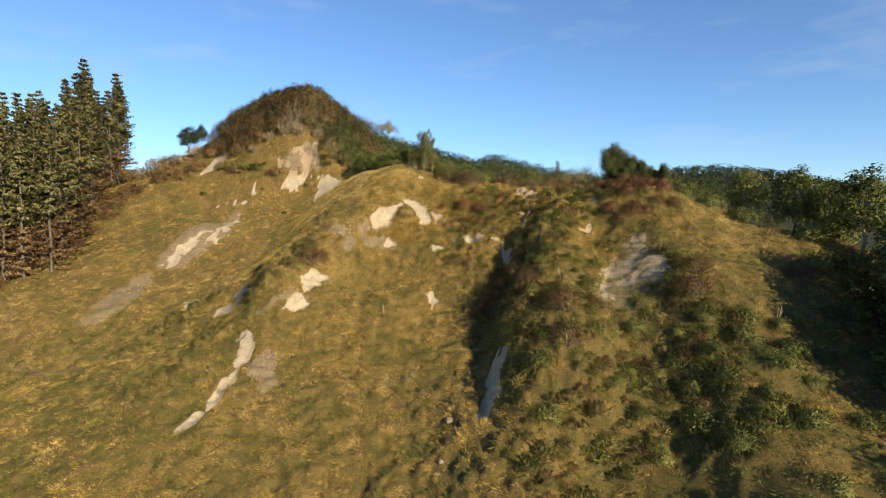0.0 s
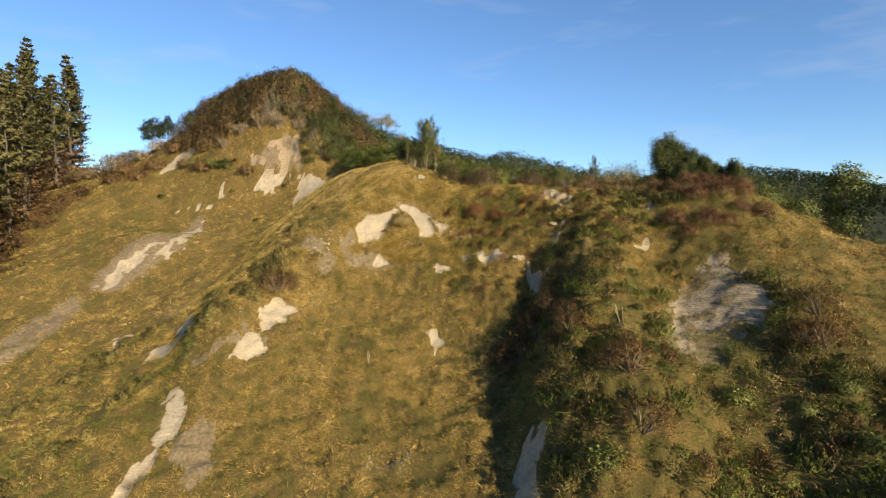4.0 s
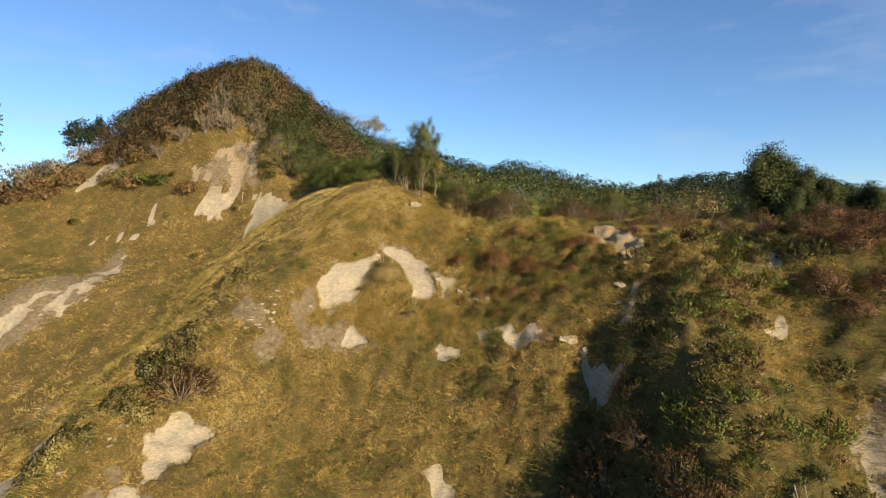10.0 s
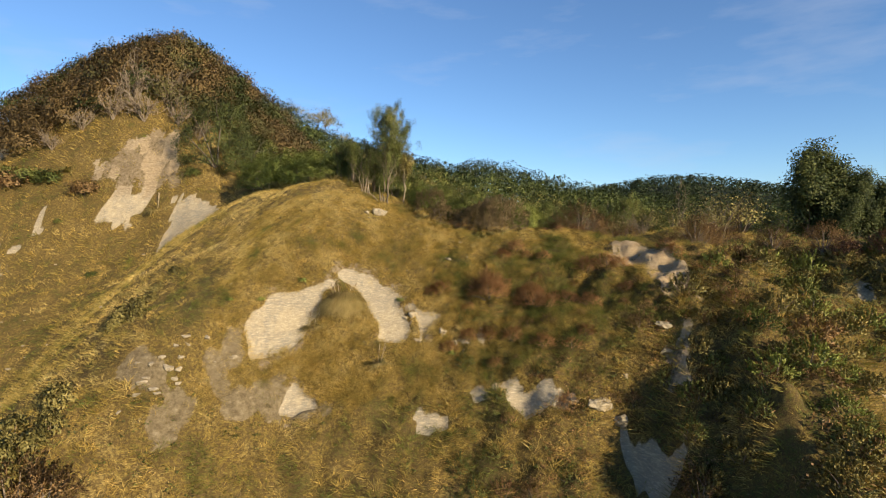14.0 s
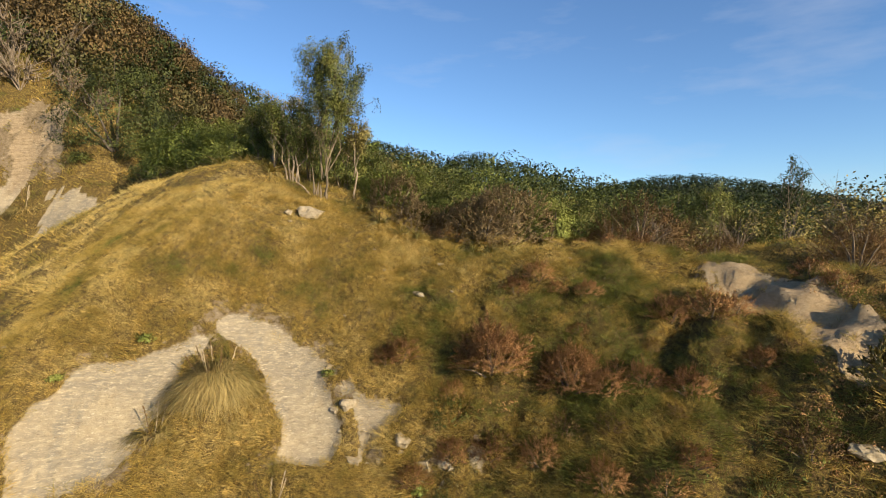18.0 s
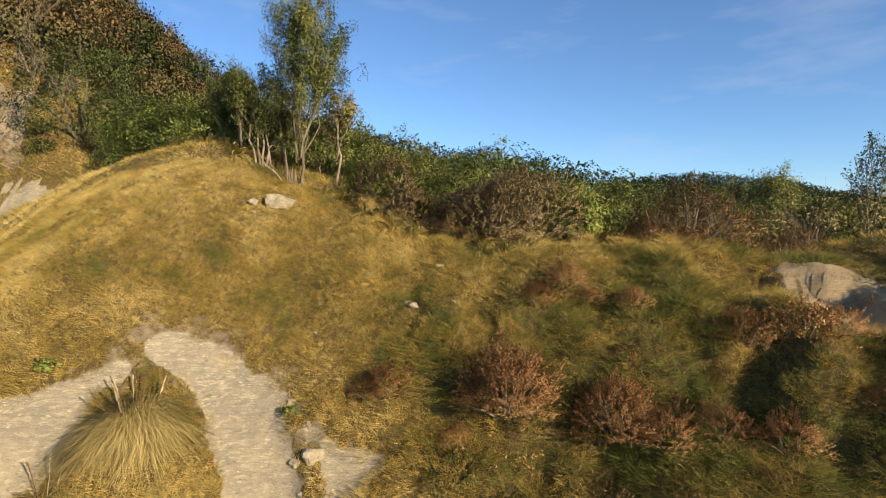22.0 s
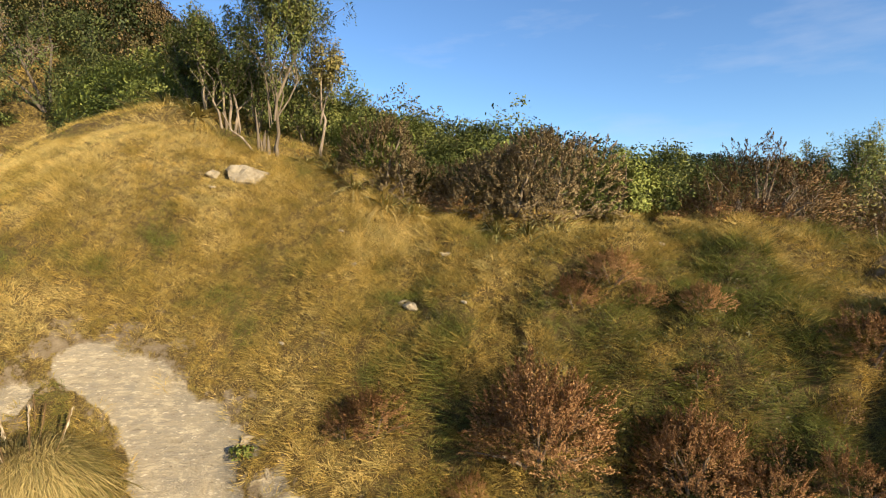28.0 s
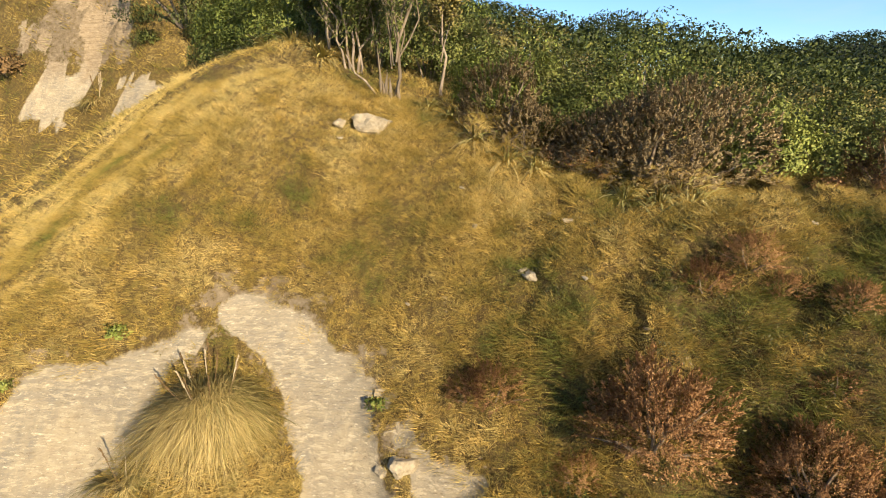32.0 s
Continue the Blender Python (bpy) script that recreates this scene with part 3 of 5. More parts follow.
def dryness(x, y):
    """Where the grass is straw-dry (1) or green (0)."""
    v = 0.53 - 0.24 * ease(5, 13, x) * ease(82, 68, y) + 0.20 * ease(88, 96, y) * (1 - ease(5, 14, x)) * ease(-34, -20, x)
    v = v - 0.17 * ease(84, 74, y) * (1 - ease(-30, -20, x) * 0.3) + 0.1 * (mottle(x, y, 9, 11) - 0.5)
    for (px, py, r, k) in DRY_SPOTS:
        v = v + k * np.exp(-((x - px) ** 2 + (y - py) ** 2) / (r * r))
    return v


def wood_edge(x):
    """Where the wood behind the crest begins."""
    return np.interp(x, [-26, -18, -6, 0, 8, 20, 32, 42, 60, 78], [125, 117, 107, 103.5, 99.5, 101, 95, 91, 89, 88])


def steps(*runs):
    """Stations from runs of (start, end, step)."""
    out = [np.arange(a, b, s) for a, b, s in runs]
    return np.concatenate(out + [[runs[-1][1]]])


# ---- the ground: one sheet to the horizon ----
gx = steps((-3000, -400, 200), (-400, -140, 20), (-140, -76, 2), (-76, -30, 0.6), (-30, -17, 0.35), (-17, 17, 0.2), (17, 34, 0.35), (34, 56, 0.6), (56, 100, 2), (100, 400, 20), (400, 3000, 200))
gy = steps((-3000, -200, 200), (-200, -20, 20), (-20, 20, 4), (20, 44, 1), (44, 84, 0.3), (84, 102, 0.2), (102, 130, 0.5), (130, 180, 2.5), (180, 500, 20), (500, 3000, 250))
mx, my = np.meshgrid(gx, gy)
fx, fy = mx.ravel(), my.ravel()
fz = ground(fx, fy)
nx, ny = len(gx), len(gy)
i, j = np.meshgrid(np.arange(nx - 1), np.arange(ny - 1))
k = (j * nx + i).ravel()
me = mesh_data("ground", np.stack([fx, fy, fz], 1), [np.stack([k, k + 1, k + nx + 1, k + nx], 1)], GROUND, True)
paint(me, "clay", bare_clay(fx, fy))
paint(me, "dirt", np.maximum(patches(fx, fy, TRACKS, 1.2, 9), np.maximum(patches(fx, fy, LEDGE_SCARS, 0.6, 3, 1.4), 0.8 * patches(fx, fy, ARCH_SCARS, 0.7, 3, 1.2, 0.3))))
paint(me, "tan", patches(fx, fy, LEDGE_SCARS[1:3], 0.6, 3, 1.4) + 0.55 * patches(fx, fy, LEDGE_SCARS[3:4], 0.6, 3, 1.4))
paint(me, "skirt", patches(fx, fy, SKIRTS, 0.5, 13, 1.2))
paint(me, "dry", dryness(fx, fy))
paint(me, "ledge", np.maximum(patches(fx, fy, LEDGE_SCARS[3:], 0.6, 3, 1.4), 0.2 * patches(fx, fy, LEDGE_SCARS[:3], 0.6, 3, 1.4)))
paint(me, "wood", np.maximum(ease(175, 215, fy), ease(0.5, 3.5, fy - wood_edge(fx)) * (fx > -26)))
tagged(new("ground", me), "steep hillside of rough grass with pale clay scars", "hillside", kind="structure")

# ---- plants ----
def unit(v):
    return v / (np.linalg.norm(v, axis=-1, keepdims=True) + 1e-9)


def sprays(rng, c, out, length, width, spread=0.7, lengthwise=False):
    """Leaf blades as folded diamonds at the centres c, their faces turned roughly along out."""
    n = len(c)
    face = unit(unit(out) + rng.normal(0, spread * 0.85, (n, 3)))
    a = unit(np.cross(face, rng.normal(0, 1, (n, 3))) + (0, 0, 0.25))
    b = unit(np.cross(face, a))
    if lengthwise:
        a = unit(unit(out) + rng.normal(0, spread * 0.5, (n, 3)))
        b = unit(np.cross(a, rng.normal(0, 1, (n, 3))))
    ln = (length * rng.uniform(0.6, 1.3, n))[:, None]
    wd = (width * rng.uniform(0.6, 1.3, n))[:, None]
    face = np.cross(a, b)
    b = b * np.where((face * (out + (0, 0, 0.2))).sum(1) < 0, -1.0, 1.0)[:, None]
    up = np.cross(a, b) * wd * 0.25
    v = np.stack([c - a * ln * 0.5, c - b * wd * 0.5 + up, c + a * ln * 0.5, c + b * wd * 0.5 + up], 1).reshape(-1, 3)
    return v, np.arange(4 * n).reshape(n, 4)


def leafage(rng, name, c, out, length, width, mat, spread=0.7, soft=0.45):
    """A mesh of leaf sprays, shaded softly along the way outwards."""
    v, f = sprays(rng, c, out, length, width, spread)
    shade = unit(unit(out) + rng.normal(0, soft, (len(c), 3)))
    return mesh_data(name, v, [f], mat, normals=np.repeat(shade, 4, 0))


def join(pieces):
    """Several (vertices, face arrays) as one."""
    vs, fs, o = [], [], 0
    for v, *f in pieces:
        vs.append(v)
        fs += [q + o for q in f if len(q)]
        o += len(v)
    return np.concatenate(vs), fs


def tube(points, r0, r1, sides=5):
    p = np.asarray(points, float)
    n = len(p)
    d = unit(np.gradient(p, axis=0))
    side = unit(np.cross(d, (0.31, 0.87, 0.17)))
    other = np.cross(d, side)
    ang = np.arange(sides) / sides * 2 * np.pi
    r = np.linspace(r0, r1, n)[:, None, None]
    v = p[:, None] + r * (np.cos(ang)[None, :, None] * side[:, None] + np.sin(ang)[None, :, None] * other[:, None])
    a, s = np.meshgrid(np.arange(n - 1), np.arange(sides), indexing="ij")
    q = (a * sides + s).ravel()
    t = (a * sides + (s + 1) % sides).ravel()
    return v.reshape(-1, 3), np.stack([q, t, t + sides, q + sides], 1)


def limb(rng, a, b, sag=0.0, n=5, wander=0.08):
    a, b = np.asarray(a, float), np.asarray(b, float)
    u = np.linspace(0, 1, n)[:, None]
    size = np.linalg.norm(b - a)
    p = a + (b - a) * u + rng.normal(0, wander * size / n, (n, 3)) * np.sin(u * np.pi)
    p[:, 2] += sag * size * np.sin(u[:, 0] * np.pi)
    return p


def dome(rng, n, rx, rz, z0, low=-0.1, inner=0.45):
    """Clump centres in an uneven dome, and the way outwards at each."""
    d = unit(rng.normal(0, 1, (n * 3, 3)))
    d = d[d[:, 2] > low][:n]
    bump_ = 1 + 0.22 * np.sin(d[:, 0] * 4 + rng.uniform(0, 6)) * np.cos(d[:, 1] * 5 + rng.uniform(0, 6)) + np.clip(rng.normal(0, 0.05, len(d)), -0.08, 0.08)
    r = (inner + (1 - inner) * rng.uniform(0, 1, len(d)) ** 0.5) * bump_
    c = d * r[:, None] * (rx, rx, rz)
    c[:, 2] += z0
    return c, unit(d * (1, 1, 1.2))


def shrub(rng, name, label, category, group, mat, rx, rz, clumps, per, leaf, stems=7, z0=0.3, stem_mat=None, puff=0.22, low=-0.15, leafw=0.45, inner=0.45, spread=0.7, frond=0.0):
    """A bush: stems from one foot and a crown of leaf sprays, in tufts or in fronds that point outwards. Built at the origin."""
    ob = tagged(new(name), label, category, group)
    c, out = dome(rng, clumps, rx, rz, z0, low, inner)
    st = []
    for k in range(stems):
        e = c[k * len(c) // stems] * 0.92
        st.append(tube(limb(rng, (e[0] * 0.06, e[1] * 0.06, -0.3), e, 0.08), 0.035 * rx + 0.012, 0.012, 4))
    if st:
        v, f = join(st)
        part("branchwork", mesh_data(name + "_branchwork", v, f, stem_mat or TWIGS), ob)
    k = np.repeat(np.arange(len(c)), per)
    p = c[k] + np.clip(rng.normal(0, 1, (len(k), 3)), -1.5, 1.5) * puff * rx * (1, 1, 0.8)
    if frond:
        way = unit(out + rng.normal(0, 0.3, out.shape) + (0, 0, 0.35))
        u = rng.uniform(-0.6, 1.0, len(k))
        p = c[k] + way[k] * (u * frond)[:, None] + rng.normal(0, 1, (len(k), 3)) * (0.13 * frond * (1.15 - np.clip(u, 0, 1)))[:, None]
    keep = p[:, 2] > -0.05
    if frond:
        v, f = sprays(rng, p[keep], way[k][keep], leaf, leaf * leafw, 0.9, True)
        shade = unit(unit(out[k][keep] + (0, 0, 0.3)) + rng.normal(0, 0.4, (int(keep.sum()), 3)))
        part("crown", mesh_data(name + "_crown", v, [f], mat, normals=np.repeat(shade, 4, 0)), ob)
        return ob
    part("crown", leafage(rng, name + "_crown", p[keep], out[k][keep] + (0, 0, 0.35), leaf, leaf * leafw, mat, spread), ob)
    return ob


def tree(rng, name, label, group, mat, height, rx, rz, clumps, per, leaf, trunk=0.16, limbs=6, bark=None, lean=0.1, puff=0.2, inner=0.35, leafw=0.5, low=-0.55):
    """A tree: a tapered, forked trunk, limbs and a ragged crown. Built at the origin."""
    ob = tagged(new(name), label, "tree", group)
    top = np.array([rng.normal(0, lean * height * 0.5), rng.normal(0, lean * height * 0.5), height - rz * 0.6])
    tp = limb(rng, (0, 0, -0.5), top, 0, 7, 0.25)
    v, f = tube(tp, trunk, trunk * 0.3, 7)
    part("trunk", mesh_data(name + "_trunk", v, [f], bark or BARK_PALE, True), ob)
    c, out = dome(rng, clumps, rx, rz, 0, low, inner)
    c = c + (top[0], top[1], height - rz)
    st = []
    for k in range(limbs):
        e = c[k * len(c) // limbs]
        a = tp[2 + k % 4]
        st.append(tube(limb(rng, a, e, 0.1), trunk * 0.4, 0.02, 5))
    v, f = join(st)
    part("branchwork", mesh_data(name + "_branchwork", v, f, bark or BARK_PALE, True), ob)
    k = np.repeat(np.arange(len(c)), per)
    p = c[k] + np.clip(rng.normal(0, 1, (len(k), 3)), -1.5, 1.5) * puff * rx * (1, 1, 0.75)
    part("crown", leafage(rng, name + "_crown", p, out[k] + (0, 0, 0.3), leaf, leaf * leafw, mat, 0.8), ob)
    return ob


def pine(rng, label, height, bare=0.34):
    """A plantation pine: straight trunk, whorls of drooping boughs with needle sprays, dead boughs below."""
    ob = tagged(new("pine_tree"), label, "tree", "pine plantation")
    v, f = tube(limb(rng, (0, 0, -1), (rng.normal(0, 0.3), rng.normal(0, 0.3), height), 0, 9, 0.1), height * 0.013, 0.03, 6)
    part("trunk", mesh_data("pine_trunk", v, [f], BARK_DARK, True), ob)
    st, dead, pts, ways, dpts, dways = [], [], [], [], [], []
    z = height * 0.04
    while z < height - 0.4:
        u = z / height
        reach = height * (0.215 * (1 - u) ** 0.9 + 0.008) * rng.uniform(0.7, 1.25) * (0.85 if u < bare else 1)
        for q in range(rng.randint(4, 7)):
            a = rng.uniform(0, 2 * np.pi)
            rise = rng.uniform(-0.25, 0.3) + 0.4 * u
            e = np.array([np.cos(a) * reach, np.sin(a) * reach, z + reach * rise])
            p = limb(rng, (0, 0, z), e, -0.08, 5)
            if q % 2 == 0:
                (dead if u < bare else st).append(tube(p[::2], 0.05, 0.015, 3))
            m = 34 if u < bare else int(20 + reach * 7)
            w = rng.uniform(0.25, 1.03, m)
            base = np.stack([np.interp(w, np.linspace(0, 1, 5), p[:, k]) for k in range(3)], 1)
            base += rng.normal(0, 0.2, (m, 3)) * (1, 1, 0.35)
            way = unit(e - (0, 0, z)) + np.array([0, 0, 0.55 if u > 0.7 else 0.1])
            (dpts if u < bare else pts).append(base)
            (dways if u < bare else ways).append(np.tile(way, (m, 1)))
        z += height * rng.uniform(0.022, 0.04)
    for nm, tubes, mat in (("branchwork", st, BARK_DARK), ("dead_branchwork", dead, BARK_DARK)):
        v, f = join(tubes)
        tagged(part(nm, mesh_data("pine_" + nm, v, f, mat), ob), kind="stuff")
    part("foliage", leafage(rng, "pine_foliage", np.concatenate(pts), np.concatenate(ways), 0.62, 0.26, LEAF_PINE, 0.6), ob)
    part("dead_foliage", leafage(rng, "pine_dead_foliage", np.concatenate(dpts), np.concatenate(dways), 0.6, 0.2, LEAF_NEEDLE, 0.6), ob, "brown dead needles")
    return ob


def place(x, y, size=1.0, turn=0.0, lean=0.0, sink=0.1, tall=1.0):
    z = float(ground(x, y)[0]) - sink
    return pose(x, y, z, lean, 0, turn) @ Matrix.Diagonal((size, size, size * tall, 1))


def set_out(ob, poses, label=""):
    """Stands one plant at the first pose and copies of it at the rest."""
    for m in poses[1:]:
        made = copy_thing(ob, m)
        if label:
            tagged(made, label)
    ob.matrix_basis = poses[0]


def strips(rng, base, way, length, width, bend, segs=4):
    """Long arching leaves: strips of quads that rise along way and droop by bend."""
    n = len(base)
    side = unit(np.cross(way, (0, 0, 1.0)) + rng.normal(0, 0.15, (n, 3)))
    flat = way * (1, 1, 0) + side * rng.normal(0, 0.6, n)[:, None]
    rows = []
    for q in range(segs + 1):
        u = q / segs
        c = base + way * (length * u)[:, None] + flat * (length * bend * u * u * 0.35)[:, None]
        c[:, 2] -= length * bend * u**2.2
        w = (width * (1 - u**2.5) * (0.6 + 0.4 * min(1, u * 4)))[:, None] * 0.5 + 0.001
        rows += [c - side * w, c + side * w]
    v = np.stack(rows, 1)
    m = 2 * (segs + 1)
    o = np.arange(n)[:, None] * m
    f = np.concatenate([o + np.array([2 * q, 2 * q + 1, 2 * q + 3, 2 * q + 2]) for q in range(segs)])
    return v.reshape(-1, 3), f


def strip_mesh(name, v, f, mat, rough=0.0, per=10):
    """Arching leaves shaded as the dome that they form."""
    shade = unit(v * (1, 1, 0.6) + (0, 0, 0.35))
    if rough:
        shade = unit(shade + np.repeat(np.random.RandomState(3).normal(0, rough, (len(v) // per, 3)), per, 0))
    a, b, c = v[f[:, 0]], v[f[:, 1]], v[f[:, 3]]
    flip = (np.cross(b - a, c - a) * shade[f[:, 0]]).sum(1) < 0
    f = np.where(flip[:, None], f[:, ::-1], f)
    return mesh_data(name, v, [f], mat, normals=shade)


def tussock(rng, n, radius, length, width, bend, steep=(0.5, 1.4), segs=4, foot=0.4):
    """A clump of arching leaves from one foot."""
    a = rng.uniform(0, 2 * np.pi, n)
    r = radius * rng.uniform(0, 1, n) ** 0.6
    e = rng.uniform(*steep, n)
    if foot > 0.6:
        e = steep[1] - (steep[1] - steep[0]) * (r / radius) * rng.uniform(0.6, 1.2, n)
    way = np.stack([np.cos(a) * np.cos(e), np.sin(a) * np.cos(e), np.sin(e)], 1)
    base = np.stack([np.cos(a) * r * foot, np.sin(a) * r * foot, np.full(n, -0.05)], 1)
    return strips(rng, base, way, length * rng.uniform(0.65, 1.15, n), width * rng.uniform(0.7, 1.2, n), bend * rng.uniform(0.6, 1.3, n), segs)


def flax(rng):
    ob = tagged(new("flax_clump"), "flax clump with long arching yellow-green sword leaves", "flax", "flax along the wood edge")
    v, f = tussock(rng, 70, 0.35, 1.25, 0.055, 0.6, (0.5, 1.5))
    part("leaf_fan", strip_mesh("flax_leaf_fan", v, f, LEAF_FLAX), ob)
    v, f = tussock(rng, 30, 0.4, 0.9, 0.05, 0.9, (0.2, 0.8))
    part("dead_skirt", strip_mesh("flax_dead_skirt", v, f, LEAF_PAMPAS), ob, "straw-coloured dead outer leaves")
    return ob


def pampas(rng, name, label, blades, radius, length, plumes, dark=0, rise=1.3, droop=(0.5, 1.05), blade=0.018, mound=0.0):
    """Plume grass: a dome of arching blades and upright flower heads, each a part."""
    ob = tagged(new(name), label, "plume grass", "plume grasses")
    dry, green = [], []
    for q in range(260 if blades > 1000 else 14):
        a, r = rng.uniform(0, 6.28), radius * rng.uniform(0.05, 1) ** 0.6
        back = 0.5 + 0.5 * math.sin(a)
        n = blades // (260 if blades > 1000 else 14)
        e = 1.5 - 0.95 * (r / radius) ** 1.3 + rng.normal(0, 0.1)
        crown = mound * math.sqrt(max(0.0, 1 - (r / radius) ** 2))
        b = a + rng.normal(0, 0.55, n)
        t = np.clip(e + rng.normal(0, 0.2, n), 0.3, 1.55)
        way = np.stack([np.cos(b) * np.cos(t), np.sin(b) * np.cos(t), np.sin(t)], 1)
        base = np.stack([np.cos(a) * r * 0.85 + rng.normal(0, 0.1, n), np.sin(a) * r * 0.85 + rng.normal(0, 0.1, n), np.full(n, crown - 0.05)], 1)
        long = length * rng.uniform(0.75, 1.15) * rng.uniform(0.55, 1.15, n)
        (green if rng.rand() < back * 0.95 else dry).append(strips(rng, base, way, long, blade * rng.uniform(0.6, 1.3, n), rng.uniform(*droop) * rng.uniform(0.7, 1.3, n), 5))
    for nm, tufts, mat in (("leaf_dome", dry, LEAF_PAMPAS), ("green_heart", green, LEAF_OLIVE)):
        if tufts:
            v, f = join(tufts)
            part(nm, strip_mesh(name + "_" + nm, v, np.concatenate(f), mat, 0.35, 12), ob)
    for q in range(plumes):
        a, r = rng.uniform(0, 6.28), radius * rng.uniform(0.1, 0.5)
        foot = np.array([np.cos(a) * r, np.sin(a) * r, mound * 0.8])
        tip = foot * (2.1, 2.1, 1) + (rng.normal(0, 0.12), rng.normal(0, 0.12), length * rise * rng.uniform(0.88, 1.14))
        p = limb(rng, foot, tip, 0, 5, 0.05)
        v, f = tube(p, 0.012, 0.006, 4)
        stem = part("stalk", mesh_data(name + "_stalk", v, [f], PLUME if q >= dark else PLUME_DARK), ob)
        w = rng.uniform(0.62, 1.0, 50)
        c = np.stack([np.interp(w, np.linspace(0, 1, 5), p[:, k]) for k in range(3)], 1) + rng.normal(0, 0.011, (50, 3))
        v, f = sprays(rng, c, np.tile(unit(tip - foot), (50, 1)), 0.12, 0.014, 0.3, True)
        part("plume", mesh_data(name + "_plume", v, [f], PLUME if q >= dark else PLUME_DARK), stem)
    return ob


def bare_bush(rng, name, label, group, size, stems, mat, fork=3, spread=0.9, twig=0.006, thick=0.022):
    """Leafless branches fanning from one foot, forked twice."""
    ob = tagged(new(name), label, "bush", group)
    for q in range(stems):
        a = rng.uniform(0, 6.28)
        e = np.array([np.cos(a) * spread, np.sin(a) * spread, rng.uniform(0.7, 1.2)]) * size * rng.uniform(0.6, 1)
        p = limb(rng, (0, 0, -0.2), e, 0.12, 6, 0.3)
        pieces = [tube(p, thick * size, twig * 2, 4)]
        for k in range(fork):
            s = p[rng.randint(2, 5)]
            e2 = s + (e * 0.5 + rng.normal(0, 0.25, 3) * size) * 0.8
            p2 = limb(rng, s, e2, 0.05, 4, 0.3)
            pieces.append(tube(p2, thick * 0.5 * size, twig, 3))
            for k2 in range(3):
                s2 = p2[rng.randint(1, 4)]
                pieces.append(tube(limb(rng, s2, s2 + (e * 0.22 + rng.normal(0, 0.16, 3) * size), 0.0, 3, 0.2), twig * 1.4, twig * 0.6, 3))
        v, f = join(pieces)
        part("branch", mesh_data(name + "_branch", v, f, mat), ob)
    return ob


def stemmed(rng, name, label, group, stems, mat, bark, leaf, per, clump, branches=9, fill=0.35, leafw=0.4):
    """A tree of several upright stems, each (foot, top, radius), with short rising branches that carry the foliage."""
    ob = tagged(new(name), label, "tree", group)
    for foot, top, rad in stems:
        p = limb(rng, foot, top, 0.0, 8, 0.22)
        v, f = tube(p, rad, rad * 0.22, 7)
        stem = part("stem", mesh_data(name + "_stem", v, [f], bark, True), ob)
        size = np.linalg.norm(np.subtract(top, foot))
        pieces, pts, ways = [], [], []
        for q in range(branches):
            u = rng.uniform(fill, 0.98)
            s = np.array([np.interp(u, np.linspace(0, 1, 8), p[:, k]) for k in range(3)])
            a = rng.uniform(0, 6.28)
            reach = size * 0.22 * (1.15 - u) * rng.uniform(0.6, 1.3) + 0.15
            e = s + np.array([np.cos(a) * reach, np.sin(a) * reach, reach * rng.uniform(0.8, 1.7)])
            bp = limb(rng, s, e, 0.1, 4, 0.2)
            pieces.append(tube(bp, rad * 0.25, 0.008, 4))
            for k in range(3):
                c = bp[1 + k] + rng.normal(0, clump * 0.4, 3)
                pts.append(c + np.clip(rng.normal(0, 1, (per, 3)), -1.4, 1.4) * clump * (0.75, 0.75, 1.2))
                q3 = pts[-1] - s
                ways.append(unit(q3 * (1, 1, 0.5)) + (0, 0, 0.25))
        v, f = join(pieces)
        part("branchwork", mesh_data(name + "_branchwork", v, f, bark), stem)
        part("foliage", leafage(rng, name + "_foliage", np.concatenate(pts), np.concatenate(ways), leaf, leaf * leafw, mat, 0.6), stem)
    return ob


def rock(rng, name, label, size, flat=0.7, group="", cuts=3, mat=None):
    """A broken lump of pale rock: a ball cut by random planes and roughened."""
    bm = bmesh.new()
    bmesh.ops.create_icosphere(bm, subdivisions=cuts, radius=1)
    planes = [(Vector(unit(rng.normal(0, 1, 3))), rng.uniform(0.36, 0.75)) for _ in range(9)]
    o = Vector(rng.uniform(-50, 50, 3))
    for v in bm.verts:
        for nrm, d in planes:
            h = v.co.dot(nrm) - d
            if h > 0:
                v.co -= nrm * h * 0.97
        v.co *= 1 + 0.2 * noise.noise(v.co * 2.1 + o) + 0.12 * (0.4 - abs(noise.noise(v.co * 4.5 + o))) + 0.05 * noise.noise(v.co * 11 + o)
        v.co = Vector((v.co.x * size[0], v.co.y * size[1], v.co.z * size[2] * flat))
    me = bpy.data.meshes.new(name)
    bm.to_mesh(me)
    bm.free()
    me.materials.append(mat or PALE_STONE)
    return tagged(new(name, me), label, "rock", group)

# ---- woods: knoll scrub, crest trees, pines, far woods ----
rng = np.random.RandomState(11)


def turn():
    return rng.uniform(0, 360)


def knoll_edge(x, y):
    return ((x + 37) / 23) ** 2 + ((y - 140) / 17.5) ** 2


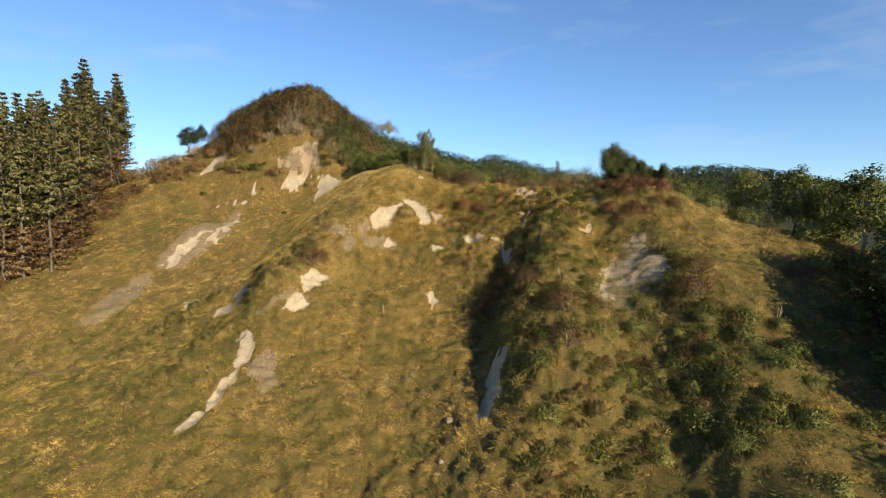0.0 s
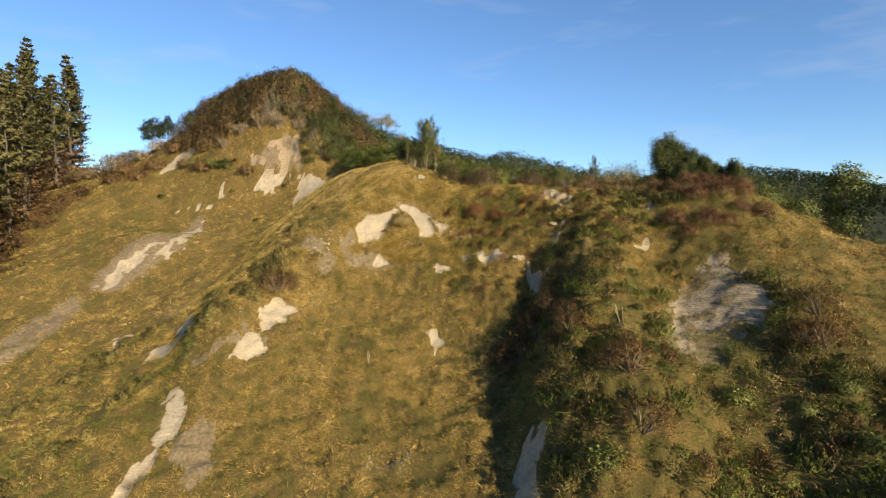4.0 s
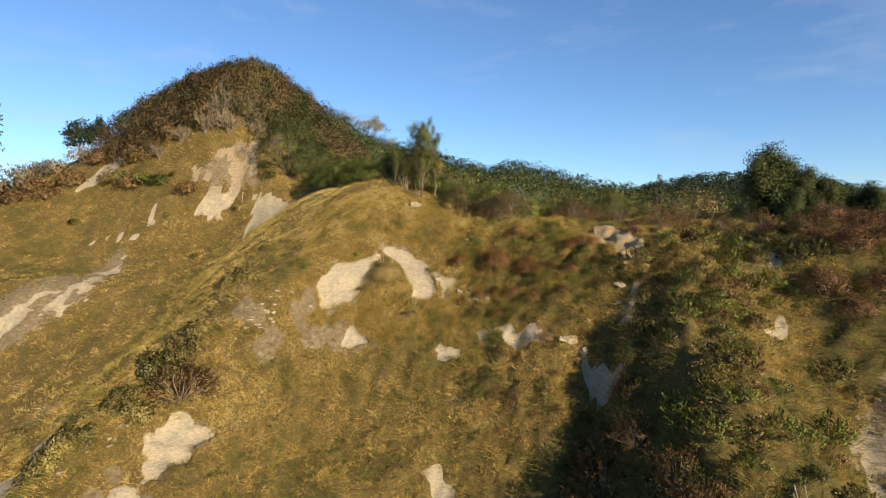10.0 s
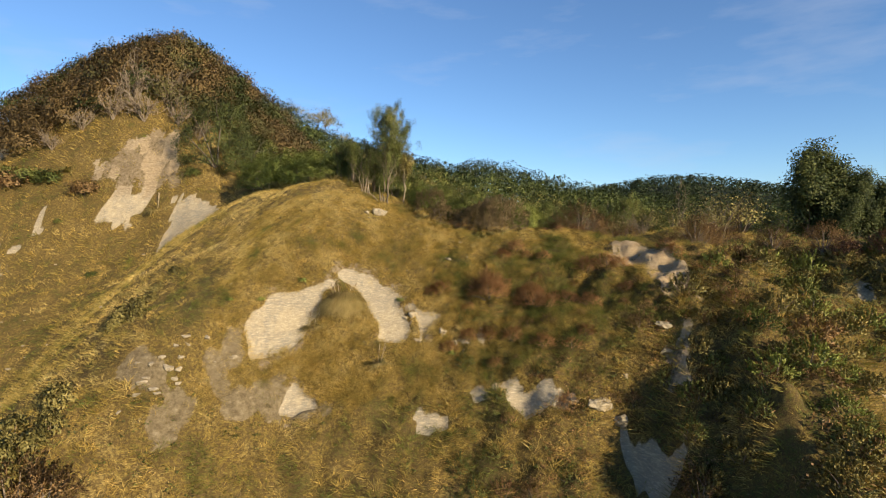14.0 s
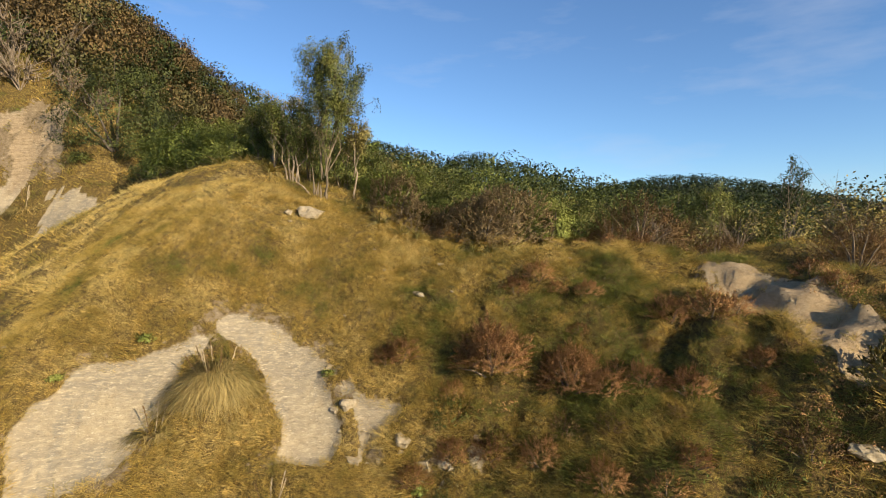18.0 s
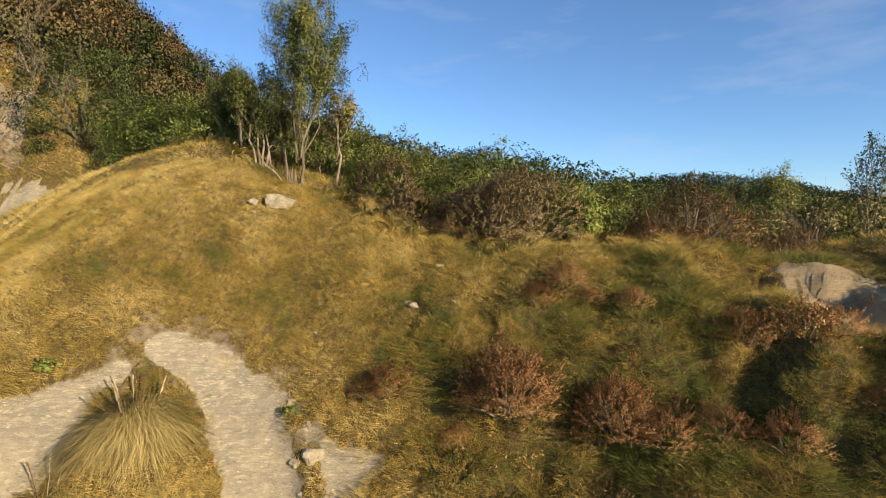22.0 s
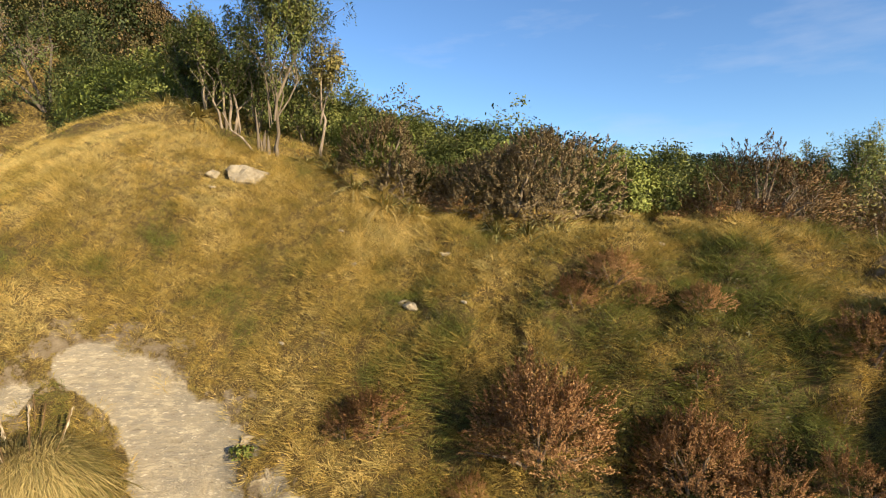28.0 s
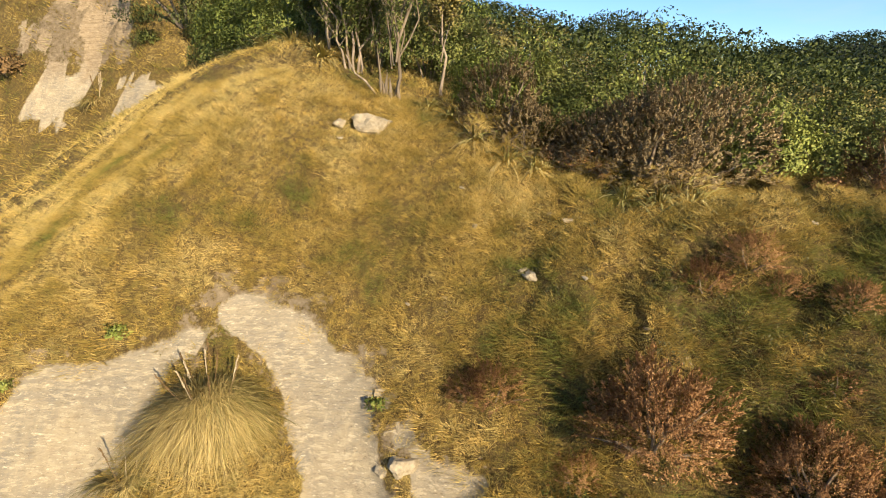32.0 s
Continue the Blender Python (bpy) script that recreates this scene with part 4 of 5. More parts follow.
knoll = []
for tone, mat in (("brown", LEAF_SCRUB), ("olive", LEAF_HEATH), ("dark green", LEAF_DEEP)):
    ob = tagged(new("scrub_bush"), "dense wind-clipped %s scrub bush on the knoll" % tone, "bush", "scrub on the knoll")
    c, out = dome(rng, 70, 2.2, 2.0, 0.4, 0.0, 0.7)
    k = np.repeat(np.arange(len(c)), 17)
    part("crown", leafage(rng, "scrub_crown", c[k] + np.clip(rng.normal(0, 0.36, (len(k), 3)), -0.5, 0.5), out[k] + (0, 0, 0.3), 0.24, 0.15, mat, 0.6, 0.2), ob)
    knoll.append(ob)
spots = [[], [], []]
for q in range(5000):
    x, y = rng.uniform(-62, -12), rng.uniform(119, 149)
    if knoll_edge(x, y) > 1 or x < -55.5 or (y < 124.6 and x < -25.5):
        continue
    if all((x - a) ** 2 + (y - b) ** 2 > 3.7 for s in spots for a, b in s):
        side = 0.82 if x < -36 else 0.58
        spots[0 if rng.rand() < side else 1 if rng.rand() < 0.55 else 2].append((x, y))
for ob, s in zip(knoll, spots):
    set_out(ob, [place(x, y, rng.uniform(0.85, 1.2), turn(), tall=rng.uniform(1.1, 1.55)) for x, y in s])

# pale bare branches in front of the knoll
fan = bare_bush(rng, "bare_bush", "leafless pale grey branches fanning out of the knoll scrub", "bare branches", 2.3, 12, BARK_PALE, 4, 0.75, 0.022)
set_out(fan, [place(x, y - 1.2, s * 1.1, turn(), tall=1.15) for x, y, s in ((-32.3, 124.0, 1.0), (-36.0, 124.4, 0.95), (-39.6, 124.8, 0.8), (-28.6, 124.6, 0.8), (-34.0, 125.8, 1.1), (-30.5, 126.2, 1.0), (-26.0, 123.6, 0.7), (-43.0, 124.6, 0.6))])

# the dark green bush beside the big scar, and smaller ones about the scar
ob = shrub(rng, "dark_green_bush", "large rounded dark green bush beside the clay scar", "bush", "", LEAF_DEEP, 4.0, 4.4, 330, 36, 0.19, 3, 2.2, BARK_DARK, puff=0.08, inner=0.86, low=-0.6)
set_out(ob, [place(-23.2, 120.3, 1.05, 0, tall=1.1), place(-20.4, 120.6, 0.75, 140)])
ob = shrub(rng, "low_bush", "low rounded dark bush by the big scar", "bush", "bushes by the big scar", LEAF_GREEN, 0.9, 0.9, 40, 20, 0.2, 0, 0.3)
set_out(ob, [place(x, y, s, turn()) for x, y, s in ((-25.4, 118.9, 0.95), (-41.5, 120.4, 1.5), (-44.0, 121.0, 1.6), (-48.0, 122.5, 1.7), (-38.9, 117.2, 0.5), (-33.0, 112.0, 0.6), (-52.5, 118.5, 0.8))])
ob = shrub(rng, "heath_bush", "low purple-brown heath bush by the big scar", "bush", "bushes by the big scar", LEAF_BROWN, 1.2, 1.0, 50, 24, 0.2, 5, 0.3)
set_out(ob, [place(x, y, s, turn()) for x, y, s in ((-36.9, 118.7, 1.2), (-46.2, 121.4, 1.5), (-50.0, 123.2, 1.3), (-56.5, 124.0, 1.7), (-59, 122.5, 1.5), (-61.5, 124, 1.6), (-64, 122.5, 1.5), (-54.0, 127.4, 1.6))])

# trees along and behind the crest
kinds = [
    tree(rng, "tree", "small native tree with a dense %s crown behind the crest" % w, "trees behind the crest", mat, 5.0, 2.0, 2.3, 72, 22, 0.18, 0.07, 5, puff=0.12, low=-0.9, inner=0.65)
    for w, mat in (("dark green", LEAF_GREEN), ("olive", LEAF_OLIVE), ("bright green", LEAF_BRIGHT), ("near-black green", LEAF_DARK), ("grey-brown", LEAF_GREY))
]
spots = [[] for _ in kinds]
deep = []
for q in range(12000):
    x, y = rng.uniform(-26, 78), rng.uniform(96, 215)
    front = wood_edge(x)
    back = y - front
    if back < 0 or knoll_edge(x, y) < 1.05:
        continue
    gap = 2.1 if back < 9 else 2.7
    if all((x - a) ** 2 + (y - b) ** 2 > gap**2 for s in spots for a, b in s) and all((x - a) ** 2 + (y - b) ** 2 > gap**2 for a, b in deep):
        if back < 9:
            spots[rng.choice(5, p=[0.15, 0.35, 0.4, 0, 0.1] if x < -4 else [0.34, 0.24, 0.16, 0.12, 0.14])].append((x, y))
        else:
            deep.append((x, y))
for ob, s in zip(kinds, spots):
    set_out(ob, [place(x, y, rng.uniform(0.65, 1.05), turn(), sink=0.6, tall=rng.uniform(0.75, 1.0) * (1.4 if x > 36 else 1.0 if x < -8 else np.interp(x, [-8, -3, 6, 9, 20, 36], [1.0, 1.15, 1.0, 0.5, 0.5, 0.9]))) for x, y in s])

deep = np.array(deep)

# the deep of the wood and the far wooded hills: one mass of crowns each
def canopy(name, label, centres, size, per, leaf, mat, lift=0.0, soft=0.2):
    n = len(centres)
    c = np.zeros((n, 3))
    c[:, :2] = centres
    c[:, 2] = ground(c[:, 0], c[:, 1])
    s = size * rng.uniform(0.7, 1.3, n)
    k = np.repeat(np.arange(n), per)
    d = unit(rng.normal(0, 1, (len(k), 3)) + (0, 0, 0.45))
    r = (0.88 + 0.12 * rng.uniform(0, 1, len(k)))[:, None]
    p = c[k] + d * r * s[k][:, None] * (1, 1, 1.25)
    p[:, 2] += (s * 0.3 + lift)[k]
    tagged(new(name, leafage(rng, name, p, d, leaf, leaf * 0.6, mat, 0.5, soft)), label, "wood", kind="stuff")


def ridge_top(x):
    """Height of the tree tops on the ridge behind the wood."""
    return np.interp(x, [-26, -15, -6, 3, 10, 17, 23, 30, 37, 45, 60], [60, 58.2, 56, 53.4, 51.2, 53, 51.2, 48.2, 45.8, 44.8, 44])


deep_z = ground(deep[:, 0], deep[:, 1])
# the wood climbs steadily to the ridge
rise = np.clip(36.5 + (ridge_top(deep[:, 0]) - 36.5) * (deep[:, 1] - 70) / 125 - deep_z - 4.5, 0, 14) * ease(120, 150, deep[:, 1])
near_wood = deep[:, 1] < 138
canopy("wood_canopy", "dense mixed crowns of the wood behind the crest", deep[near_wood], 1.7, 130, 0.24, LEAF_OLIVE, (np.clip(0.4 + 0.07 * (deep[:, 1] - 112), 0, 1.6) * np.where(deep[:, 0] > 3, 0.3, 1.0) + rise)[near_wood])
for part_of_rise in (1.0, 0.55):
    canopy("ridge_canopy", "tall dark native forest on the ridge behind the crest", deep[~near_wood], 2.3, 105, 0.43, LEAF_GREEN if part_of_rise < 1 else LEAF_DEEP, (1.6 + rise * part_of_rise)[~near_wood])
for q in range(34):
    x, y = -17 + q * 2.0 + rng.uniform(-0.7, 0.7), rng.uniform(176, 200)
    base = float(ground(x, y)[0])
    tall = float(ridge_top(x)) - base + rng.uniform(-1.6, 0.9)
    copy_thing(kinds[(0, 3, 1, 3, 0)[q % 5]], pose(x, y, base - 0.6, 0, 0, turn()) @ Matrix.Diagonal((tall / 9, tall / 9, tall / 5, 1)))
far = np.stack([rng.uniform(20, 440, 9000), rng.uniform(230, 560, 9000)], 1)
far = far[ground(far[:, 0], far[:, 1]) > 30][:3200]
canopy("far_woods", "dark green wooded hills in the distance", far, 4.2, 34, 1.5, LEAF_DARK)

# tall thin trees that stand above the wood
ob = tree(rng, "emergent_tree", "tall thin tree with a flat layered crown above the wood", "emergent trees", LEAF_OLIVE, 10.0, 2.6, 1.5, 44, 20, 0.26, 0.1, 9, BARK_DARK, 0.12, 0.14, 0.45, 0.5, -0.5)
set_out(ob, [place(x, y, s, turn()) for x, y, s in ((-28.0, 187.6, 1.4), (-24.5, 192, 1.6), (-22.5, 190, 1.5), (-31.5, 188, 1.3), (-20.0, 188, 1.3), (-17.0, 190, 1.15), (15, 192, 1.5), (18, 190, 1.5), (8, 186, 1.25), (26, 190, 1.1))])

# pines
pines = [pine(rng, "tall dark green plantation pine with dead brown lower boughs", h) for h in (27, 25, 29)]
spots = [[], [], []]
for q in range(900):
    y = rng.uniform(93, 142)
    x = rng.uniform(-104, -70.5 - 0.25 * (y - 100))
    if all((x - a) ** 2 + (y - b) ** 2 > 14 for s in spots for a, b in s):
        spots[rng.randint(3)].append((x, y))
for ob, s in zip(pines, spots):
    set_out(ob, [place(x, y, rng.uniform(0.84, 1.04), turn(), tall=rng.uniform(0.92, 1.12)) for x, y in s])
ob = shrub(rng, "understorey_bush", "dry brown understorey bush under the pines", "bush", "bushes under the pines", LEAF_NEEDLE, 2.0, 1.8, 70, 34, 0.22, 5, 0.4)
set_out(ob, [place(x, y, rng.uniform(0.8, 1.4), turn()) for x, y in ((-69, 112), (-70, 108), (-71.5, 104), (-73, 100), (-75, 96), (-77.5, 92.5), (-72, 114), (-76, 104), (-79, 97), (-70.5, 116), (-69, 119), (-82, 92), (-80, 101), (-74, 109), (-84, 88), (-88, 86))])
ob = tree(rng, "round_pine", "small round-headed dark pine on the skyline", "skyline trees", LEAF_DARK, 7.0, 2.7, 2.9, 90, 24, 0.5, 0.2, 6, BARK_DARK)
set_out(ob, [place(-65.5, 140.2, 0.92, 40), place(-63.0, 141.5, 0.5, 100, tall=1.6)])
ob = shrub(rng, "skyline_scrub", "grey-brown scrub on the skyline beyond the field", "bush", "skyline scrub", LEAF_GREY, 2.6, 2.2, 50, 20, 0.4, 4, 0.5)
set_out(ob, [place(x, y, rng.uniform(0.8, 1.2), turn()) for x, y in ((-66, 128), (-69.5, 127), (-73, 128), (-63, 131), (-67, 134), (-71, 135), (-76, 131), (-60, 132.5), (-79, 128))])

# the tall shade trees of the side valley; unseen ones added to cast its shadow
ob = tree(rng, "valley_tree", "tall dark broadleaf tree shading the side valley", "valley trees", LEAF_GREEN, 12.0, 3.6, 4.8, 150, 34, 0.46, 0.26, 8, puff=0.16, low=-0.8, inner=0.5)
set_out(ob, [place(x, y, s, turn()) for x, y, s in ((56, 72, 1.0), (60, 66, 1.05), (55, 64, 0.85), (62, 58, 1.0), (57, 54, 0.95), (64, 74, 1.0), (52, 80, 0.85), (58, 82, 0.9), (64, 88, 0.9), (48, 86, 0.75), (66, 64, 1.1), (60, 47, 0.9), (58, 39, 1.6), (63, 44, 1.7), (54, 33, 1.5), (68, 37, 1.8), (67, 52, 1.7), (60, 30, 1.6), (72, 45, 1.8), (50, 26, 1.4), (52, 42, 0.7), (51, 54, 1.3), (49, 49, 1.2), (53, 59, 1.25), (47.5, 44, 1.15), (54, 49, 1.4))])
ob = shrub(rng, "valley_scrub", "dense dark scrub on the shaded valley side", "bush", "valley scrub", LEAF_GREEN, 2.0, 1.8, 70, 20, 0.34, 4, 0.5)
spots = [(49, 70, 1.0), (51, 66, 1.1), (48, 62, 0.9), (50, 58, 1.1), (46, 56, 0.8), (52, 62, 1.2), (47, 52, 0.9), (51, 75, 1.0), (54, 70, 1.2), (49, 54, 1.0), (53, 57, 1.3), (44, 52, 0.7), (55, 78, 1.1), (45, 82, 0.9), (41, 84, 0.9), (38, 86, 0.9)]
for q in range(400):
    x, y = rng.uniform(9, 56), rng.uniform(30, 62)
    if mottle(np.array([x]), np.array([y]), 6, 71)[0] > 0.42 and all((x - a) ** 2 + (y - b) ** 2 > 6 for a, b, _ in spots) and len(spots) < 90:
        spots.append((x, y, rng.uniform(0.35, 0.75)))
set_out(ob, [place(x, y, s, turn()) for x, y, s in spots])

# ---- the plants along the crest ----
rng = np.random.RandomState(23)
ob = stemmed(rng, "forked_tree", "tall sparse tree with a pale split trunk at the wood edge", "", [((0.3, 0, -0.4), (1.25, 0.4, 7.8), 0.07), ((0.25, 0.1, 0.9), (0.35, 0.0, 6.9), 0.032), ((0.5, 0, 1.2), (2.1, 0.2, 6.3), 0.032), ((0.35, 0, 1.0), (-0.4, 0.4, 7.2), 0.032), ((0.45, 0.2, 1.1), (1.6, -0.3, 7.3), 0.032), ((0.45, -0.1, 1.1), (0.85, -0.5, 7.1), 0.04)], LEAF_GREEN, BARK_MID, 0.11, 64, 0.19, 24, 0.25)
for (ax, az), (bx, bz), (cx, cz), r0, r1 in (((-0.1, -0.3), (-0.12, 0.7), (-0.2, 1.55), 0.075, 0.008), ((0.1, -0.3), (0.07, 0.4), (0.12, 0.8), 0.1, 0.012), ((0.2, -0.3), (0.22, 0.3), (0.2, 0.62), 0.1, 0.014), ((0.5, -0.3), (0.48, 0.3), (0.54, 0.6), 0.09, 0.012), ((-0.02, -0.3), (0.0, 0.2), (-0.05, 0.5), 0.09, 0.012)):
    v, f = tube([(ax, 0, az), (bx, -0.04, bz), (cx, 0, cz)], r0, r1, 7)
    part("split_trunk", mesh_data("forked_tree_split_trunk", v, [f], BARK_MID, True), ob, "broken upright splinter of pale trunk")
v, f = tube([(-0.15, -0.1, -0.1), (-0.6, -0.15, 0.5), (-0.95, -0.15, 0.75), (-1.25, -0.1, 1.35)], 0.055, 0.018, 6)
part("dead_limb", mesh_data("forked_tree_dead_limb", v, [f], BARK_PALE, True), ob, "bare white dead limb")
set_out(ob, [place(-3.9, 99.3, 1.0, 0)])

ob = stemmed(rng, "slender_tree", "slender young tree with a straight pale trunk", "", [((0, 0, -0.4), (0.1, 0, 3.9), 0.07), ((0, 0, 1.2), (0.5, 0.2, 3.6), 0.035)], LEAF_OLIVE, BARK_PALE, 0.15, 26, 0.17, 16, 0.5)
set_out(ob, [place(-2.1, 100.4, 1.0, 0)])
ob = stemmed(rng, "upright_shrub", "upright many-stemmed green shrub at the wood edge", "upright shrubs", [((0.1 * k - 0.2, 0.05 * k, -0.3), (0.5 * k - 1.0, 0.2, 4.6 - 0.5 * abs(k - 2)), 0.06) for k in range(5)], LEAF_GREEN, BARK_PALE, 0.13, 34, 0.19, 12, 0.3)
set_out(ob, [place(x, y, s, turn()) for x, y, s in ((-5.2, 100.2, 0.95), (-6.2, 101.0, 0.85), (-7.4, 102.4, 0.7), (14.3, 97.4, 0.66), (15.8, 97.0, 0.78), (17.4, 98.2, 0.55), (12.4, 99.5, 0.6))])
ob = stemmed(rng, "broadleaf_tree", "dark green broadleaf tree standing above the crest", "broadleaf trees", [((0.15 * k - 0.3, 0, -0.4), (0.75 * k - 1.6, 0.3 * (k % 2), 6.6 - 0.55 * abs(k - 2.2)), 0.09) for k in range(5)], LEAF_DEEP, BARK_MID, 0.2, 80, 0.42, 18, 0.12, 0.5)
set_out(ob, [place(29.9, 94.4, 1.12, 20), place(31.3, 94.0, 0.86, 150), place(32.6, 93.6, 0.78, 220), place(33.9, 93.2, 0.7, 300), place(35.4, 92.6, 0.62, 10), place(37.4, 91.6, 0.72, 80), place(30.4, 92.9, 0.6, 120)])
ob = stemmed(rng, "sparse_tree", "slender sparse dark-leaved tree on the crest", "", [((0.1 * k - 0.15, 0, -0.3), (0.55 * k - 0.8, 0.2 * (k % 2), 4.2 - 0.5 * abs(k - 1.6)), 0.04) for k in range(4)], LEAF_DEEP, BARK_PALE, 0.14, 14, 0.13, 11, 0.3)
set_out(ob, [place(20.6, 97.6, 1.0, 80)])
ob = bare_bush(rng, "pale_branched_bush", "bush of bare pale branches on the crest", "bare branches", 2.2, 12, TWIGS, 4, 0.8, 0.005, 0.011)
set_out(ob, [place(23.4, 96.5, 1.0, 0), place(24.8, 97.5, 1.1, 130), place(16.4, 96.0, 0.7, 30), place(12.0, 94.9, 0.6, 70)])
ob = shrub(rng, "thin_bush", "thin grey-green bush over bare branches", "bush", "crest bushes", LEAF_OLIVE, 1.7, 1.8, 50, 16, 0.18, 8, 0.9, BARK_PALE, puff=0.2)
set_out(ob, [place(x, y, s, turn()) for x, y, s in ((23.4, 96.7, 1.3), (25.6, 97.4, 1.4), (16.9, 96.6, 0.8), (14.0, 95.6, 0.75), (19.0, 96.0, 0.8), (21.8, 94.6, 0.7))])

ob = shrub(rng, "grey_bush", "dense rounded grey-brown heath bush at the wood edge", "bush", "grey bushes", LEAF_GREY, 1.5, 1.75, 600, 44, 0.055, 5, 0.25, inner=0.86, leafw=0.45, frond=0.13)
set_out(ob, [place(4.0, 96.2, 1.05, 0), place(5.3, 96.0, 1.2, 90), place(0.1, 98.3, 0.95, 40, tall=1.2), place(1.0, 97.9, 0.8, 160), place(2.8, 96.7, 0.75, 70), place(4.7, 97.0, 1.2, 200)])
ob = shrub(rng, "twiggy_bush", "wide brown twiggy bush on the crest", "bush", "twiggy bushes", LEAF_BROWN, 1.7, 1.7, 300, 34, 0.085, 14, 0.4, TWIGS, inner=0.62, leafw=0.3, frond=0.36)
set_out(ob, [place(11.2, 95.4, 1.15, 0), place(12.9, 95.6, 0.9, 80), place(9.8, 95.0, 0.7, 140), place(17.9, 90.8, 0.95, 30), place(18.8, 91.6, 0.8, 190), place(14.6, 94.9, 0.7, 250), place(25.5, 88.5, 0.9, 20), place(23.0, 90.0, 0.7, 60), place(21.0, 92.5, 0.8, 300)])
ob = shrub(rng, "green_bush", "leafy green bush at the wood edge", "bush", "green bushes", LEAF_BRIGHT, 1.2, 1.55, 130, 48, 0.092, 5, 0.5, puff=0.12, inner=0.7)
set_out(ob, [place(x, y, s, turn(), tall=h) for x, y, s, h in ((7.3, 96.3, 1.05, 1.0), (-15.5, 111.5, 1.7, 1), (-13.4, 109.0, 1.7, 1), (-11.6, 107.0, 1.6, 0.9), (-9.6, 105.0, 1.5, 0.9), (-8.0, 103.4, 1.35, 0.9), (-17, 114.2, 1.7, 1), (-14.4, 113.6, 1.4, 1.1), (-0.6, 100.6, 1.0, 0.9), (0.8, 100.2, 1.1, 0.9), (-10.8, 108.8, 1.4, 1.1))])
ob = shrub(rng, "leafy_bush", "dark leafy bush at the wood edge", "bush", "green bushes", LEAF_GREEN, 1.2, 1.45, 130, 48, 0.092, 5, 0.5, puff=0.12, inner=0.7)
set_out(ob, [place(x, y, s, turn(), tall=h) for x, y, s, h in ((9.1, 96.6, 1.1, 1.1), (2.3, 98.7, 1.0, 0.9), (3.2, 99.2, 1.2, 1), (-4.6, 101.8, 1.2, 1.1), (-2.8, 102.2, 1.3, 1), (-1.2, 102.4, 1.3, 1), (1.6, 100.8, 1.2, 1), (5.4, 98.8, 1.2, 1), (8.2, 98.2, 1.1, 1), (10.6, 97.6, 1.2, 1), (-6.6, 102.8, 1.1, 1), (13.4, 97.2, 1.0, 1), (-12.2, 110.6, 1.6, 1), (18.2, 97, 1.0, 0.9), (15.2, 98.6, 1.2, 0.9))])
ob = shrub(rng, "red_bush", "low red-brown sapling bush at the foot of the wood", "bush", "low red bushes", LEAF_RUST, 0.6, 0.6, 40, 18, 0.1, 4, 0.2)
set_out(ob, [place(x, y, s, turn()) for x, y, s in ((2.2, 96.6, 0.9), (1.7, 96.9, 0.7), (8.4, 95.0, 0.8), (10.6, 94.2, 0.9), (9.4, 94.4, 0.7), (2.8, 95.9, 0.6))])

ob = flax(rng)
set_out(ob, [place(x, y - 0.35, s * (1.1 if x < -6 else 1.0), turn()) for x, y, s in ((-1.4, 98.6, 1.0), (-0.7, 97.7, 1.0), (0.3, 97.1, 0.95), (1.1, 96.7, 0.8), (3.4, 95.4, 0.9), (4.2, 95.0, 0.85), (5.0, 94.9, 0.9), (5.9, 95.3, 0.8), (4.9, 95.9, 1.3), (-2.4, 99.4, 0.8), (-6.4, 100.9, 1.1), (-8.0, 102.2, 1.2), (-9.6, 103.6, 1.2), (-11.2, 105.4, 1.3), (-12.8, 107.4, 1.3), (-14.6, 110.2, 1.4), (-16.2, 112.6, 1.4), (-10.4, 104.6, 1.3), (-7.0, 101.6, 1.0), (-39.7, 120.9, 1.2), (-13.6, 108.8, 1.6), (14.8, 96.2, 0.8))])

# ---- bushes of the slope ----
rust = shrub(rng, "rust_bush", "rust-brown dry bush standing in the grass", "bush", "rust bushes", LEAF_RUST, 1.15, 1.05, 240, 50, 0.062, 6, 0.3, TWIGS, inner=0.45, leafw=0.3, frond=0.22)
set_out(rust, [place(x, y, s, turn(), tall=1.05) for x, y, s in ((0.2, 91.0, 0.62), (-0.4, 91.2, 0.45), (4.7, 92.3, 0.5), (5.6, 92.4, 0.55), (6.2, 92.1, 0.4), (7.3, 91.5, 0.45), (9.8, 90.0, 0.75), (8.0, 88.2, 0.6), (6.8, 88.4, 0.65), (1.9, 90.0, 0.45), (0.4, 88.2, 0.5), (1.7, 88.4, 0.5), (2.9, 88.3, 0.55), (4.4, 87.6, 0.6), (9.1, 87.4, 0.6), (11.4, 87.2, 0.5), (5.9, 86.2, 0.6), (3.1, 86.9, 0.45), (8.2, 85.6, 0.5), (11.6, 89.0, 0.6))])
ob = shrub(rng, "rust_bush", "large feathery rust-brown bush standing in the grass", "bush", "rust bushes", LEAF_RUST, 1.25, 1.3, 520, 60, 0.06, 8, 0.35, TWIGS, inner=0.45, leafw=0.3, frond=0.26)
set_out(ob, [place(3.3, 90.0, 1.0, 40), place(5.9, 89.3, 0.85, 150)])
heath = [shrub(rng, "heath_bush", "low %s heath bush among the grass above the gully" % w, "bush", "heath above the gully", mat, 0.62, 0.55, 80, 20, 0.058, 4, 0.15, TWIGS, inner=0.6, leafw=0.5, frond=0.18) for w, mat in (("rust-brown", LEAF_RUST), ("dark brown", LEAF_BROWN), ("dark green", LEAF_GREEN))]
spots = []
